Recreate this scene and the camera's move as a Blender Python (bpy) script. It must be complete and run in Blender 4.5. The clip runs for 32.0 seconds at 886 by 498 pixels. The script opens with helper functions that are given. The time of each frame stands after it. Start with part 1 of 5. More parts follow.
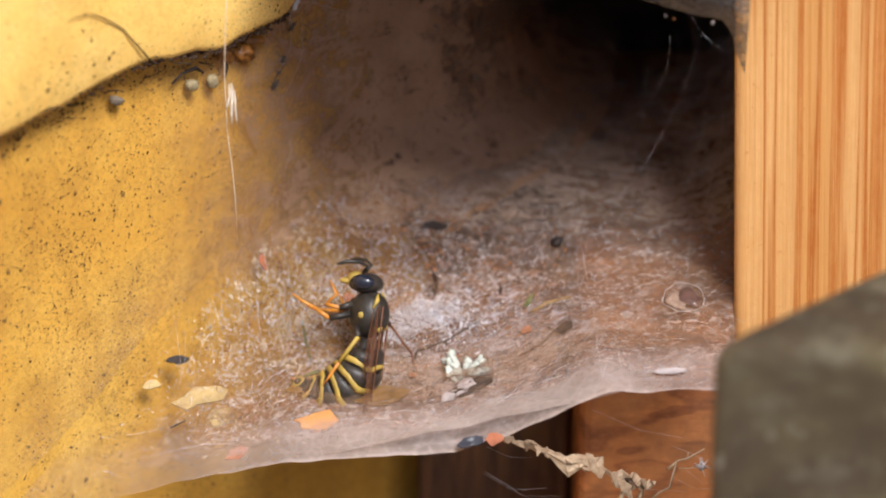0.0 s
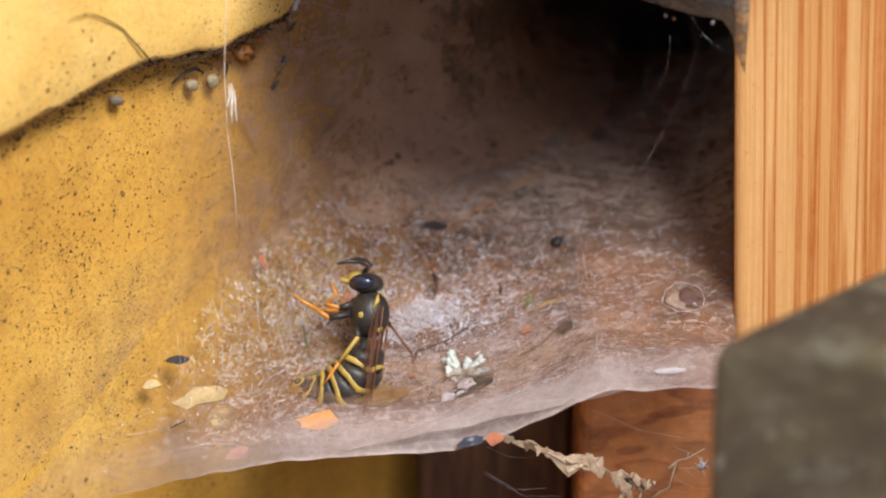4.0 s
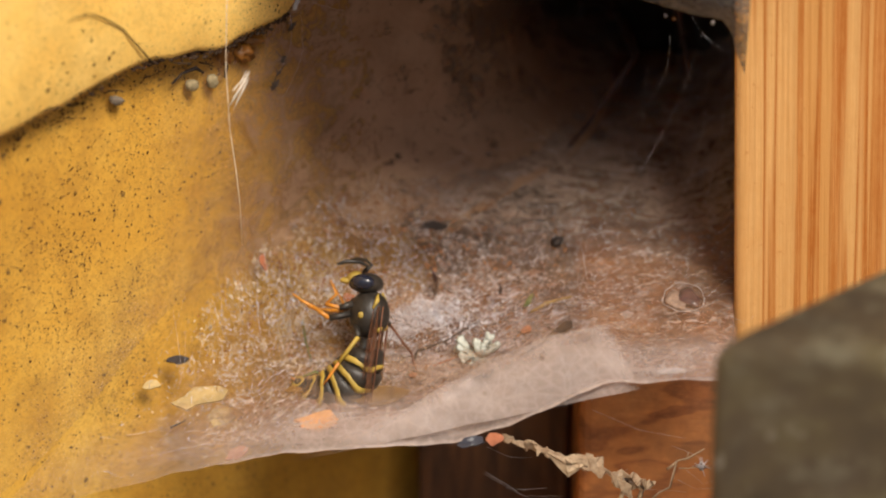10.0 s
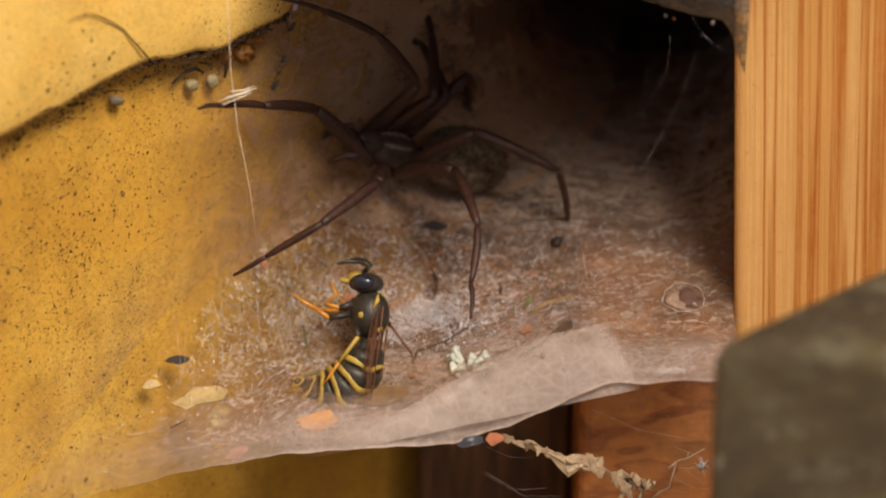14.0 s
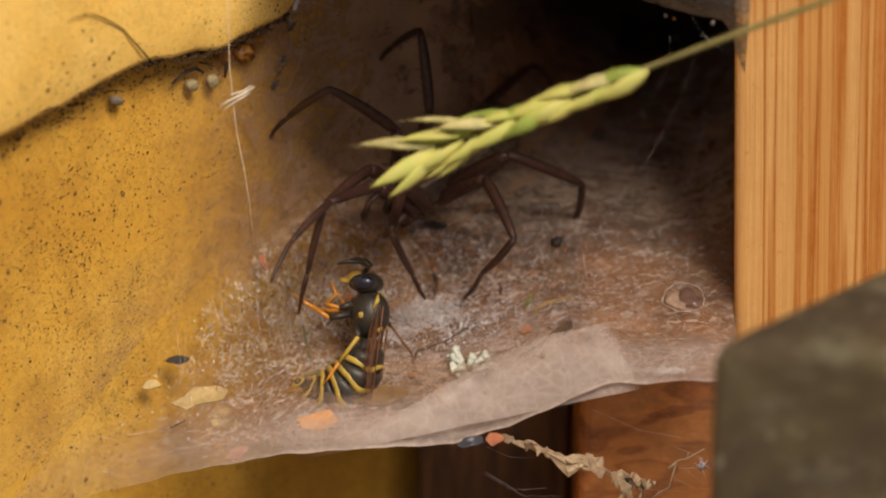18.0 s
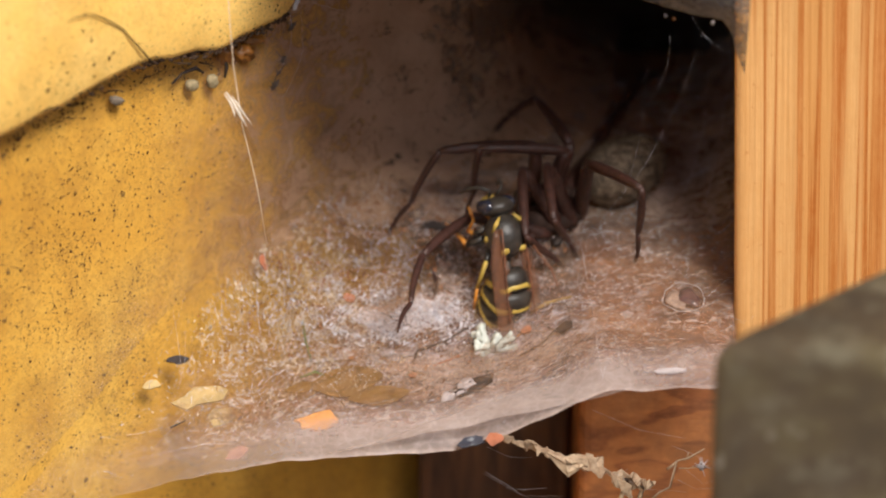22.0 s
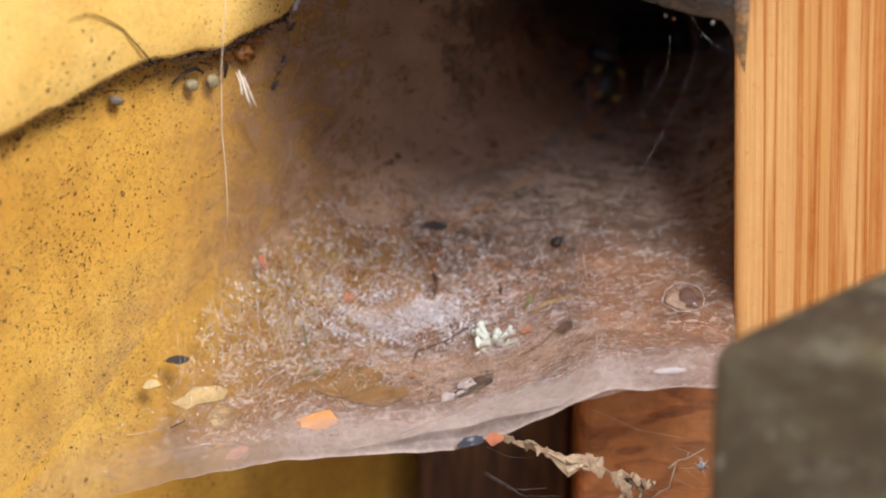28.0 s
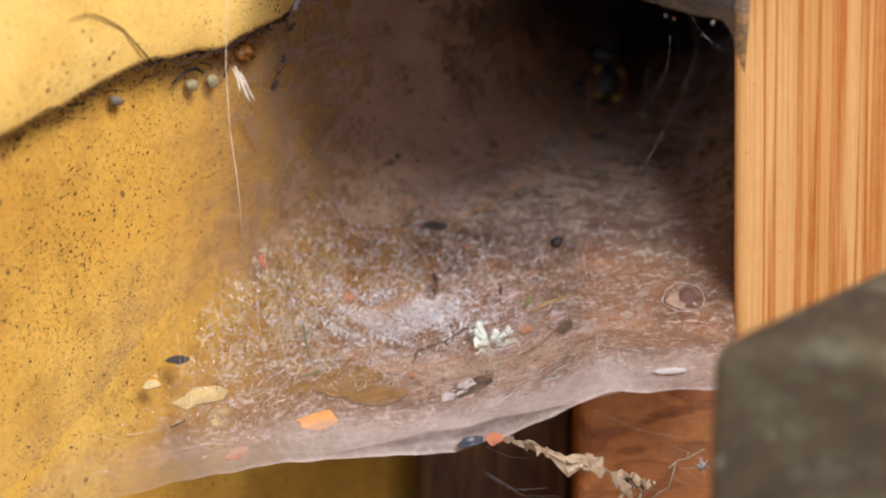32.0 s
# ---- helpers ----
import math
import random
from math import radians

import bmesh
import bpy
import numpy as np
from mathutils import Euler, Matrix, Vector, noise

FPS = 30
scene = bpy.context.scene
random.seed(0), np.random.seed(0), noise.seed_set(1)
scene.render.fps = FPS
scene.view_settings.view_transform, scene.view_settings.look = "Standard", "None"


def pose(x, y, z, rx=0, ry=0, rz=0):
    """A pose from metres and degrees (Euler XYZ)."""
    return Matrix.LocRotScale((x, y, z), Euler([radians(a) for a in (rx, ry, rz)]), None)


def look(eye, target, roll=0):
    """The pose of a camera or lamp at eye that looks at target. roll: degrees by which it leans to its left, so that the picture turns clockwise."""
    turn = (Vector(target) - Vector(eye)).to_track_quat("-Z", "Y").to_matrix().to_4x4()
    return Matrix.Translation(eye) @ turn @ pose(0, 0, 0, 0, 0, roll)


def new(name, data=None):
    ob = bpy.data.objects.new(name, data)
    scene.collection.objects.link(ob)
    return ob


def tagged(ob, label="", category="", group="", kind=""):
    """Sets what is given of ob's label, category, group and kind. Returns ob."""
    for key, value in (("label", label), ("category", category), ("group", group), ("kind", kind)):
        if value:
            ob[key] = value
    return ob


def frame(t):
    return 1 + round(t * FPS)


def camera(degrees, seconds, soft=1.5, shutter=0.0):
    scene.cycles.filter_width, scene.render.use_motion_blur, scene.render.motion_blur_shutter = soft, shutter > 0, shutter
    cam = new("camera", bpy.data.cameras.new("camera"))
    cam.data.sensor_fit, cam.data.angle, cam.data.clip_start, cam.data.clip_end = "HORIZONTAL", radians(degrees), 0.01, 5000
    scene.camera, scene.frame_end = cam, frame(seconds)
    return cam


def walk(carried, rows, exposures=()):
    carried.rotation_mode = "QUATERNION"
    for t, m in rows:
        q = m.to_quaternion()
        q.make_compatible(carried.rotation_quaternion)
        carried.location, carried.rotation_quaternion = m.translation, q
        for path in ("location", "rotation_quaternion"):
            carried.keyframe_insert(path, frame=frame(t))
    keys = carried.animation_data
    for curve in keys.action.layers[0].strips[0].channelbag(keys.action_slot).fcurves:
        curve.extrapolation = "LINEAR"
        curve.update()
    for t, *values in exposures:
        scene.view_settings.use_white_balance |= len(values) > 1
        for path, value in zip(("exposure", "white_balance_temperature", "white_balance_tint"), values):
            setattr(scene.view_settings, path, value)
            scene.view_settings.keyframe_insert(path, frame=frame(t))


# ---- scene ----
# The corner of a garden fence: 1 unit is a metre; build numbers below are millimetres round a
# point 0.6 m above the ground. x to the right, y away from the camera, z up.
BASE = 0.6
MM = 0.001


def at(x, y, z):
    return Vector((x * MM, y * MM, BASE + z * MM))


def mmpose(p, fwd=(1, 0, 0), up=(0, 0, 1)):
    """A pose at p (mm) whose X points along fwd and whose Z leans to up."""
    x = Vector(fwd).normalized()
    y = Vector(up).cross(x).normalized()
    z = x.cross(y)
    m = Matrix((x, y, z)).transposed().to_4x4()
    m.translation = at(*p)
    return m


# ---- camera ----
EYE = at(0, -328.084, 152.988)
cam = camera(13.0, 32.0, soft=2.0, shutter=0.8)
cam.data.dof.use_dof = True
cam.data.dof.focus_distance = 0.361
cam.data.dof.aperture_fstop = 20.0
STAND = look(EYE, at(0, 0, 0))
walk(cam, [(0.0, STAND), (32.0, STAND)],
     exposures=[(0.0, 0.14, 5550, 10), (1.0, 0.15, 5350, 10), (2.0, 0.18, 5100, 10), (3.5, 0.18, 5050, 10), (5.5, -0.40, 7050, 10), (8.2, -0.45, 6950, 10), (9.0, -0.35, 6650, 10), (9.6, -0.15, 6350, 10), (10.4, -0.17, 6350, 10), (11.0, -0.45, 6850, 10), (12.0, -0.45, 6850, 10), (13.0, -0.33, 6650, 10), (15.0, -0.33, 6650, 10), (17.8, -0.44, 6650, 10), (19.0, -0.24, 6600, 10), (20.0, -0.10, 6500, 10), (22.0, 0.05, 5850, 10), (24.0, 0.06, 5600, 10), (32.0, 0.05, 5500, 10)])

# ---- light ----
world = bpy.data.worlds.new("sky")
scene.world = world
world.use_nodes = True
sky = world.node_tree.nodes.new("ShaderNodeTexSky")
sky.sky_type, sky.sun_disc = "NISHITA", False
sky.sun_elevation, sky.sun_rotation = radians(50), radians(154)
sky.air_density, sky.dust_density, sky.ozone_density = 1.0, 3.0, 0.6
backing = world.node_tree.nodes["Background"]
backing.inputs["Strength"].default_value = 0.081
world.node_tree.links.new(sky.outputs["Color"], backing.inputs["Color"])
sun = new("sun", bpy.data.lights.new("sun", "SUN"))
sun.data.energy, sun.data.angle, sun.data.color = 5.0, radians(20), (1.0, 0.90, 0.76)
sun.matrix_world = look(at(525, -1075, 1430), at(0, 0, 0))


# ---- materials ----
class Paint:
    """A node material, built step by step."""

    def __init__(self, name, rough=0.6, metal=0.0, spec=0.4):
        self.mat = bpy.data.materials.new(name)
        self.mat.use_nodes = True
        self.tree = self.mat.node_tree
        self.bsdf = self.tree.nodes["Principled BSDF"]
        self.bsdf.inputs["Roughness"].default_value = rough
        self.bsdf.inputs["Metallic"].default_value = metal
        self.bsdf.inputs["Specular IOR Level"].default_value = spec
        self.place = self.node("ShaderNodeTexCoord").outputs["Object"]

    def node(self, kind, **values):
        n = self.tree.nodes.new(kind)
        for key, value in values.items():
            n.inputs[key.replace("_", " ")].default_value = value
        return n

    def link(self, a, b):
        self.tree.links.new(a, b)

    def stretch(self, x, y, z, turn=(0, 0, 0)):
        n = self.node("ShaderNodeMapping")
        n.inputs["Scale"].default_value = (x, y, z)
        n.inputs["Rotation"].default_value = turn
        self.link(self.place, n.inputs["Vector"])
        return n.outputs["Vector"]

    def noise(self, scale, detail=4, rough=0.6, vec=None, warp=0.0):
        n = self.node("ShaderNodeTexNoise", Scale=scale, Detail=detail, Roughness=rough, Distortion=warp)
        self.link(vec or self.place, n.inputs["Vector"])
        return n.outputs["Fac"]

    def cells(self, scale, vec=None, feature="F1", out="Distance", jitter=1.0):
        n = self.node("ShaderNodeTexVoronoi", Scale=scale, Randomness=jitter)
        n.feature = feature
        self.link(vec or self.place, n.inputs["Vector"])
        return n.outputs[out]

    def ramp(self, fac, *stops):
        n = self.node("ShaderNodeValToRGB")
        e = n.color_ramp.elements
        while len(e) < len(stops):
            e.new(0.5)
        for slot, (pos, col) in zip(e, stops):
            slot.position = pos
            slot.color = (col, col, col, 1) if isinstance(col, (int, float)) else (*col, 1)
        self.link(fac, n.inputs["Fac"])
        return n.outputs["Color"]

    def maths(self, op, a, b=0.0):
        n = self.node("ShaderNodeMath")
        n.operation = op
        for slot, v in zip(n.inputs, (a, b)):
            if isinstance(v, (int, float)):
                slot.default_value = v
            else:
                self.link(v, slot)
        return n.outputs[0]

    def mix(self, fac, a, b, blend="MIX"):
        n = self.node("ShaderNodeMix")
        n.data_type, n.blend_type = "RGBA", blend
        for key, v in ((0, fac), (6, a), (7, b)):
            slot = n.inputs[key]
            if isinstance(v, (int, float)):
                slot.default_value = v if key == 0 else (v, v, v, 1)
            elif isinstance(v, tuple):
                slot.default_value = (*v, 1)
            else:
                self.link(v, slot)
        return n.outputs[2]

    def colour(self, c):
        if isinstance(c, tuple):
            self.bsdf.inputs["Base Color"].default_value = (*c, 1)
        else:
            self.link(c, self.bsdf.inputs["Base Color"])
        return self

    def rough(self, r):
        self.link(r, self.bsdf.inputs["Roughness"])
        return self

    def bump(self, height, strength=0.4, distance=0.0002):
        n = self.node("ShaderNodeBump", Strength=strength, Distance=distance)
        self.link(height, n.inputs["Height"])
        self.link(n.outputs["Normal"], self.bsdf.inputs["Normal"])
        return self

    def veil(self, alpha):
        """Lets light through where alpha is low."""
        self.link(alpha, self.bsdf.inputs["Alpha"])
        return self


def yellow_paint(name, low, mid, high, dirt):
    p = Paint(name, rough=0.6, spec=0.3)
    broad = p.noise(45, 5, 0.65)
    tone = p.ramp(broad, (0.28, low), (0.5, mid), (0.72, high))
    fine = p.noise(900, 4, 0.7)
    tone = p.mix(p.ramp(fine, (0.45, 0.0), (0.75, 0.4)), tone, low)
    patch = p.ramp(p.noise(75, 4, 0.6, warp=1.0), (0.40, 0.0), (0.62, 1.0))
    # mould: small dark specks, crowded in patches
    wobble = p.node("ShaderNodeMix")
    wobble.data_type = "VECTOR"
    wobble.inputs[0].default_value = 0.0012
    p.link(p.place, wobble.inputs[4])
    shift = p.node("ShaderNodeTexNoise", Scale=900.0, Detail=3.0)
    p.link(p.place, shift.inputs["Vector"])
    p.link(shift.outputs["Color"], wobble.inputs[5])
    where = wobble.outputs[1]
    specks = p.ramp(p.cells(1700, where), (0.13, 1.0), (0.25, 0.0))
    grit = p.ramp(p.cells(3300, where), (0.20, 1.0), (0.36, 0.0))
    blots = p.ramp(p.cells(330, where), (0.05, 0.9), (0.10, 0.0))
    some = p.ramp(p.noise(500, 2), (0.42, 0.0), (0.50, 1.0))
    mould = p.maths("MAXIMUM", p.maths("MULTIPLY", specks, some), p.maths("MULTIPLY", p.maths("MULTIPLY", grit, patch), 0.8))
    mould = p.maths("MULTIPLY", p.maths("MAXIMUM", mould, blots), dirt)
    haze = p.maths("MULTIPLY", p.ramp(p.noise(140, 5, 0.75), (0.47, 0.0), (0.70, 0.65)), dirt)
    tone = p.mix(haze, tone, (0.33, 0.17, 0.035))
    grain = p.ramp(p.noise(2600, 3, 0.8), (0.50, 0.0), (0.68, 0.55))
    tone = p.mix(p.maths("MULTIPLY", grain, dirt), tone, (0.30, 0.14, 0.03))
    tone = p.mix(mould, tone, (0.07, 0.042, 0.022))
    # rusty weather stains, drawn out down the board
    stain = p.ramp(p.noise(1.0, 5, 0.7, p.stretch(85, 85, 34), 1.5), (0.56, 0.0), (0.74, 0.4))
    tone = p.mix(p.maths("MULTIPLY", stain, dirt), tone, (0.36, 0.15, 0.022))
    p.colour(tone)
    return p.bump(p.maths("ADD", p.maths("MULTIPLY", fine, 0.5), p.maths("ADD", broad, mould)), 0.35, 0.0003).mat


def grained_wood(name, pale, mid, dark, across, rough=0.55, dirt=0.0, lines=1.0):
    """Sawn softwood; across: the stretch that runs the grain."""
    p = Paint(name, rough=rough, spec=0.35)
    grain = p.noise(1.0, 2, 0.5, p.stretch(*across), 0.3)
    rings = p.noise(1.0, 2, 0.6, p.stretch(*(2.3 * a for a in across)), 0.2)
    fibres = p.noise(1.0, 5, 0.7, p.stretch(*(7 * a for a in across)), 0.2)
    tone = p.mix(p.ramp(grain, (0.40, 0.0), (0.62, 1.0)), pale, mid)
    tone = p.mix(p.ramp(rings, (0.53, 0.0), (0.56, 0.9 * lines), (0.585, 0.9 * lines), (0.66, 0.0)), tone, dark)
    tone = p.mix(p.ramp(grain, (0.49, 0.0), (0.51, 0.9 * lines), (0.56, 0.6 * lines), (0.58, 0.0)), tone, dark)
    tone = p.mix(p.ramp(fibres, (0.45, 0.0), (0.75, 0.45)), tone, mid)
    threads = p.noise(1.0, 6, 0.8, p.stretch(*(19 * a for a in across)), 0.1)
    tone = p.mix(p.ramp(threads, (0.48, 0.0), (0.70, 0.55)), tone, tuple(min(0.9, 1.22 * c) for c in pale))
    tone = p.mix(p.ramp(threads, (0.30, 0.35), (0.45, 0.0)), tone, dark)
    mottle = p.noise(1.0, 4, 0.75, p.stretch(900, 900, 420))
    tone = p.mix(p.ramp(mottle, (0.40, 0.0), (0.70, 0.4)), tone, mid)
    speck = p.ramp(p.noise(1300, 3, 0.7), (0.62, 0.0), (0.72, 0.35))
    tone = p.mix(speck, tone, dark)
    if dirt:
        tone = p.mix(p.ramp(p.noise(70, 5, 0.7), (0.40, 0.0), (0.65, dirt)), tone, (0.05, 0.035, 0.025))
    p.colour(tone)
    return p.bump(p.maths("ADD", p.maths("MULTIPLY", rings, 0.7), fibres), 0.5, 0.0003).mat


def algae_wood():
    p = Paint("algae_weathered_timber", rough=0.85, spec=0.2)
    tone = p.ramp(p.noise(55, 5, 0.65), (0.3, (0.030, 0.024, 0.018)), (0.5, (0.068, 0.05, 0.029)), (0.7, (0.115, 0.095, 0.042)))
    tone = p.mix(p.ramp(p.noise(150, 5, 0.75), (0.50, 0.0), (0.68, 0.75)), tone, (0.15, 0.135, 0.09))
    tone = p.mix(p.ramp(p.noise(420, 4, 0.75), (0.60, 0.0), (0.70, 0.7)), tone, (0.25, 0.23, 0.19))
    tone = p.mix(p.ramp(p.noise(34, 3), (0.5, 0.0), (0.7, 0.6)), tone, (0.07, 0.052, 0.042))
    p.colour(tone)
    return p.bump(p.noise(300, 5, 0.7), 0.6, 0.0006).mat


def silk_sheet(name, tint=(0.70, 0.62, 0.60), dust=(0.38, 0.24, 0.17), scale=1.0, patchy=1.0, gain=1.2, rust=0.0, relief=0.5):
    """Felted spider silk: a mat of threads, as dense as the mesh's own density says."""
    p = Paint(name, rough=0.75, spec=0.25)
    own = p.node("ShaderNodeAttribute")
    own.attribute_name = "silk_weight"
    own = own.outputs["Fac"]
    mat_a = p.cells(850 * scale, feature="DISTANCE_TO_EDGE")
    mat_b = p.cells(380 * scale, p.stretch(1.0, 0.45, 1.0, (0, 0, 0.5)), feature="DISTANCE_TO_EDGE")
    threads = p.maths("MAXIMUM", p.ramp(mat_a, (0.0, 1.0), (0.10, 0.0)), p.ramp(mat_b, (0.0, 1.0), (0.06, 0.0)))
    clumps = p.ramp(p.noise(scale, 6, 0.72, p.stretch(260, 470, 470, (0, 0, 0.3)), 1.2), (0.42, 1.0 - 0.95 * patchy), (0.60, 1.0))
    drift = p.ramp(p.noise(90 * scale, 4, 0.6), (0.38, 1.0 - 0.6 * patchy), (0.60, 1.0))
    fuzz = p.ramp(p.noise(1300 * scale, 4, 0.75), (0.45, 0.0), (0.7, 0.35))
    alpha = p.maths("MULTIPLY", p.maths("MULTIPLY", clumps, drift), gain)
    alpha = p.maths("ADD", alpha, p.maths("ADD", p.maths("MULTIPLY", threads, 0.22), fuzz))
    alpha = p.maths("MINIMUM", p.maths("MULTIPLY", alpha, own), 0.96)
    tone = p.mix(p.ramp(p.noise(210 * scale, 5, 0.7), (0.40, 0.0), (0.75, 0.7)), tint, dust)
    tone = p.mix(p.ramp(p.cells(460 * scale), (0.04, 0.8), (0.12, 0.0)), tone, (0.10, 0.06, 0.04))
    if rust:
        # bits of rotten bark and droppings felted into the silk, thick at the front and gone in the tunnel
        litter = p.node("ShaderNodeAttribute")
        litter.attribute_name = "litter"
        litter = litter.outputs["Fac"]
        # lilac-white sheen of skylight on the silk, painted into its colour
        fresh = p.node("ShaderNodeAttribute")
        fresh.attribute_name = "fresh"
        tone = p.mix(fresh.outputs["Fac"], tone, p.mix(p.ramp(p.noise(420, 6, 0.75), (0.40, 0.0), (0.72, 0.6)), (0.76, 0.73, 0.84), dust))
        tone = p.mix(litter, p.mix(p.ramp(p.noise(330, 6, 0.75), (0.35, 0.0), (0.7, 0.8)), (0.47, 0.35, 0.27), (0.27, 0.185, 0.13)), tone)
        bits = p.noise(1.0, 6, 0.75, p.stretch(640, 900, 900), 1.4)
        tone = p.mix(p.maths("MULTIPLY", p.ramp(bits, (0.50, min(1.0, rust * 1.8)), (0.58, 0.0)), litter), tone, (0.25, 0.10, 0.04))
        pale = p.noise(1.0, 5, 0.75, p.stretch(760, 1100, 1100, (0, 0, 0.2)), 1.0)
        tone = p.mix(p.maths("MULTIPLY", p.ramp(pale, (0.56, 0.0), (0.66, 0.8)), litter), tone, (0.80, 0.75, 0.74))
    p.colour(tone)
    p.bump(p.maths("ADD", threads, fuzz), relief, 0.0003)
    # light shines through the mat as well as past its threads
    glow = p.node("ShaderNodeBsdfTranslucent")
    p.link(tone, glow.inputs["Color"])
    body, whole = p.node("ShaderNodeMixShader"), p.node("ShaderNodeMixShader")
    body.inputs["Fac"].default_value = 0.10
    p.link(p.bsdf.outputs[0], body.inputs[1])
    p.link(glow.outputs[0], body.inputs[2])
    p.link(alpha, whole.inputs["Fac"])
    p.link(p.node("ShaderNodeBsdfTransparent").outputs[0], whole.inputs[1])
    p.link(body.outputs[0], whole.inputs[2])
    p.link(whole.outputs[0], p.tree.nodes["Material Output"].inputs["Surface"])
    return p.mat


def plain(name, col, rough=0.5, spec=0.4, vary=0.25, scale=600, bumpy=0.3, second=None):
    p = Paint(name, rough=rough, spec=spec)
    dim = second or tuple(c * (1 - vary) * 0.8 for c in col)
    p.colour(p.mix(p.ramp(p.noise(scale, 4, 0.65), (0.35, 0.0), (0.68, 1.0)), col, dim))
    return p.bump(p.noise(scale * 2.5, 3, 0.7), bumpy, 0.0001).mat


def abdomen_coat():
    p = Paint("mottled_brown_abdomen", rough=0.7, spec=0.25)
    tone = p.ramp(p.noise(1150, 5, 0.75), (0.36, (0.035, 0.023, 0.015)), (0.5, (0.10, 0.07, 0.045)), (0.66, (0.22, 0.165, 0.11)))
    p.colour(tone)
    return p.bump(p.noise(2600, 3, 0.8), 0.8, 0.0002).mat


def membrane(name, col, alpha):
    p = Paint(name, rough=0.25, spec=0.5)
    vein = p.ramp(p.cells(520, p.stretch(0.35, 1, 1), feature="DISTANCE_TO_EDGE"), (0.0, 1.0), (0.08, 0.0))
    p.colour(p.mix(vein, col, tuple(c * 0.6 for c in col)))
    p.veil(p.maths("MINIMUM", p.maths("ADD", p.maths("MULTIPLY", vein, 0.25), alpha), 0.95))
    return p.mat


def soil():
    p = Paint("sandy_bounce_ground", rough=0.95, spec=0.1)
    p.colour(p.ramp(p.noise(6, 6, 0.7), (0.3, (0.11, 0.08, 0.045)), (0.55, (0.16, 0.115, 0.07)), (0.75, (0.22, 0.17, 0.11))))
    return p.bump(p.noise(60, 5), 0.8, 0.02).mat


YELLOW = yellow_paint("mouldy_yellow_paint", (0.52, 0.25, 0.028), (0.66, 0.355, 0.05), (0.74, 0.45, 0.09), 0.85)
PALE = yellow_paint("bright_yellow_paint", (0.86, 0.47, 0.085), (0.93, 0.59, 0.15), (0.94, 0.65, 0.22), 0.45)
POST = grained_wood("fresh_pine", (0.70, 0.39, 0.145), (0.60, 0.285, 0.08), (0.42, 0.12, 0.014), (210, 210, 2.6), lines=1.15)
LEDGE = grained_wood("rough_brown_wood", (0.52, 0.20, 0.06), (0.36, 0.12, 0.036), (0.14, 0.042, 0.018), (45, 160, 130), 0.85, 0.6, 0.7)
BATTEN = grained_wood("rusty_dark_batten", (0.17, 0.075, 0.03), (0.11, 0.048, 0.022), (0.05, 0.024, 0.014), (90, 90, 10), 0.85, 0.4)
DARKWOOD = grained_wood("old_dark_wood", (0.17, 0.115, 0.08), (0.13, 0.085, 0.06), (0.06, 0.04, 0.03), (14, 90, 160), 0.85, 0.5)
# darker copy of the old wood, with the hollow's shade put into its colour
SHADEWOOD = grained_wood("shade_dark_wood", (0.075, 0.05, 0.034), (0.055, 0.035, 0.025), (0.025, 0.017, 0.012), (14, 90, 160), 0.9, 0.5)
GREYWOOD = grained_wood("grey_weathered_wood", (0.20, 0.18, 0.17), (0.14, 0.125, 0.115), (0.06, 0.05, 0.045), (14, 90, 160), 0.85, 0.4)
ALGAE = algae_wood()
SHEET = silk_sheet("dusty_silk_sheet", (0.62, 0.51, 0.45), (0.36, 0.225, 0.155), 1.0, 0.7, rust=0.5)
LIP = silk_sheet("dense_silk_edge", (0.56, 0.47, 0.44), (0.48, 0.38, 0.34), 0.7, 0.2, relief=0.06)
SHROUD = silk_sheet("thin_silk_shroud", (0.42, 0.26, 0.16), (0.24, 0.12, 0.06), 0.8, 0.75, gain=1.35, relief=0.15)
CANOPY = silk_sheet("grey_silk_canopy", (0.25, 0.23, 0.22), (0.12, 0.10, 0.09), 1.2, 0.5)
SILK = plain("silk_thread", (0.80, 0.79, 0.86), 0.45, 0.5, 0.15)
DUSTY = plain("dusty_silk_clump", (0.52, 0.46, 0.46), 0.8, 0.2)
FLECK = plain("tan_silk_fleck", (0.62, 0.50, 0.36), 0.8, 0.2)
CRUMB = plain("rotten_bark_crumb", (0.30, 0.125, 0.045), 0.85, 0.15, 0.5, 150)
SOIL = soil()


# ---- building blocks ----
def mesh_of(bm, name, material):
    for v in bm.verts:
        v.co *= MM
    me = bpy.data.meshes.new(name)
    bm.to_mesh(me)
    bm.free()
    for one in material if isinstance(material, (list, tuple)) else [material]:
        me.materials.append(one)
    return me


def part(name, bm, material, parent=None, label="", smooth=True):
    """One mesh under a thing or part; its numbers are millimetres from that one's origin."""
    me = mesh_of(bm, name, material)
    if smooth:
        me.shade_smooth()
    ob = new(name, me)
    ob.parent = parent
    if label:
        tagged(ob, label)
    return ob


def thing(name, p, label, category, group="", kind="", m=None):
    ob = new(name)
    ob.empty_display_size = 0.005
    ob.matrix_basis = m if m is not None else Matrix.Translation(at(*p))
    return tagged(ob, label, category, group, kind)


def solid(name, bm, material, p, label, category, group="", kind="", m=None, smooth=True):
    """A thing of one mesh, at p in millimetres."""
    ob = part(name, bm, material, None, "", smooth)
    ob.matrix_basis = m if m is not None else Matrix.Translation(at(*p))
    return tagged(ob, label, category, group, kind)


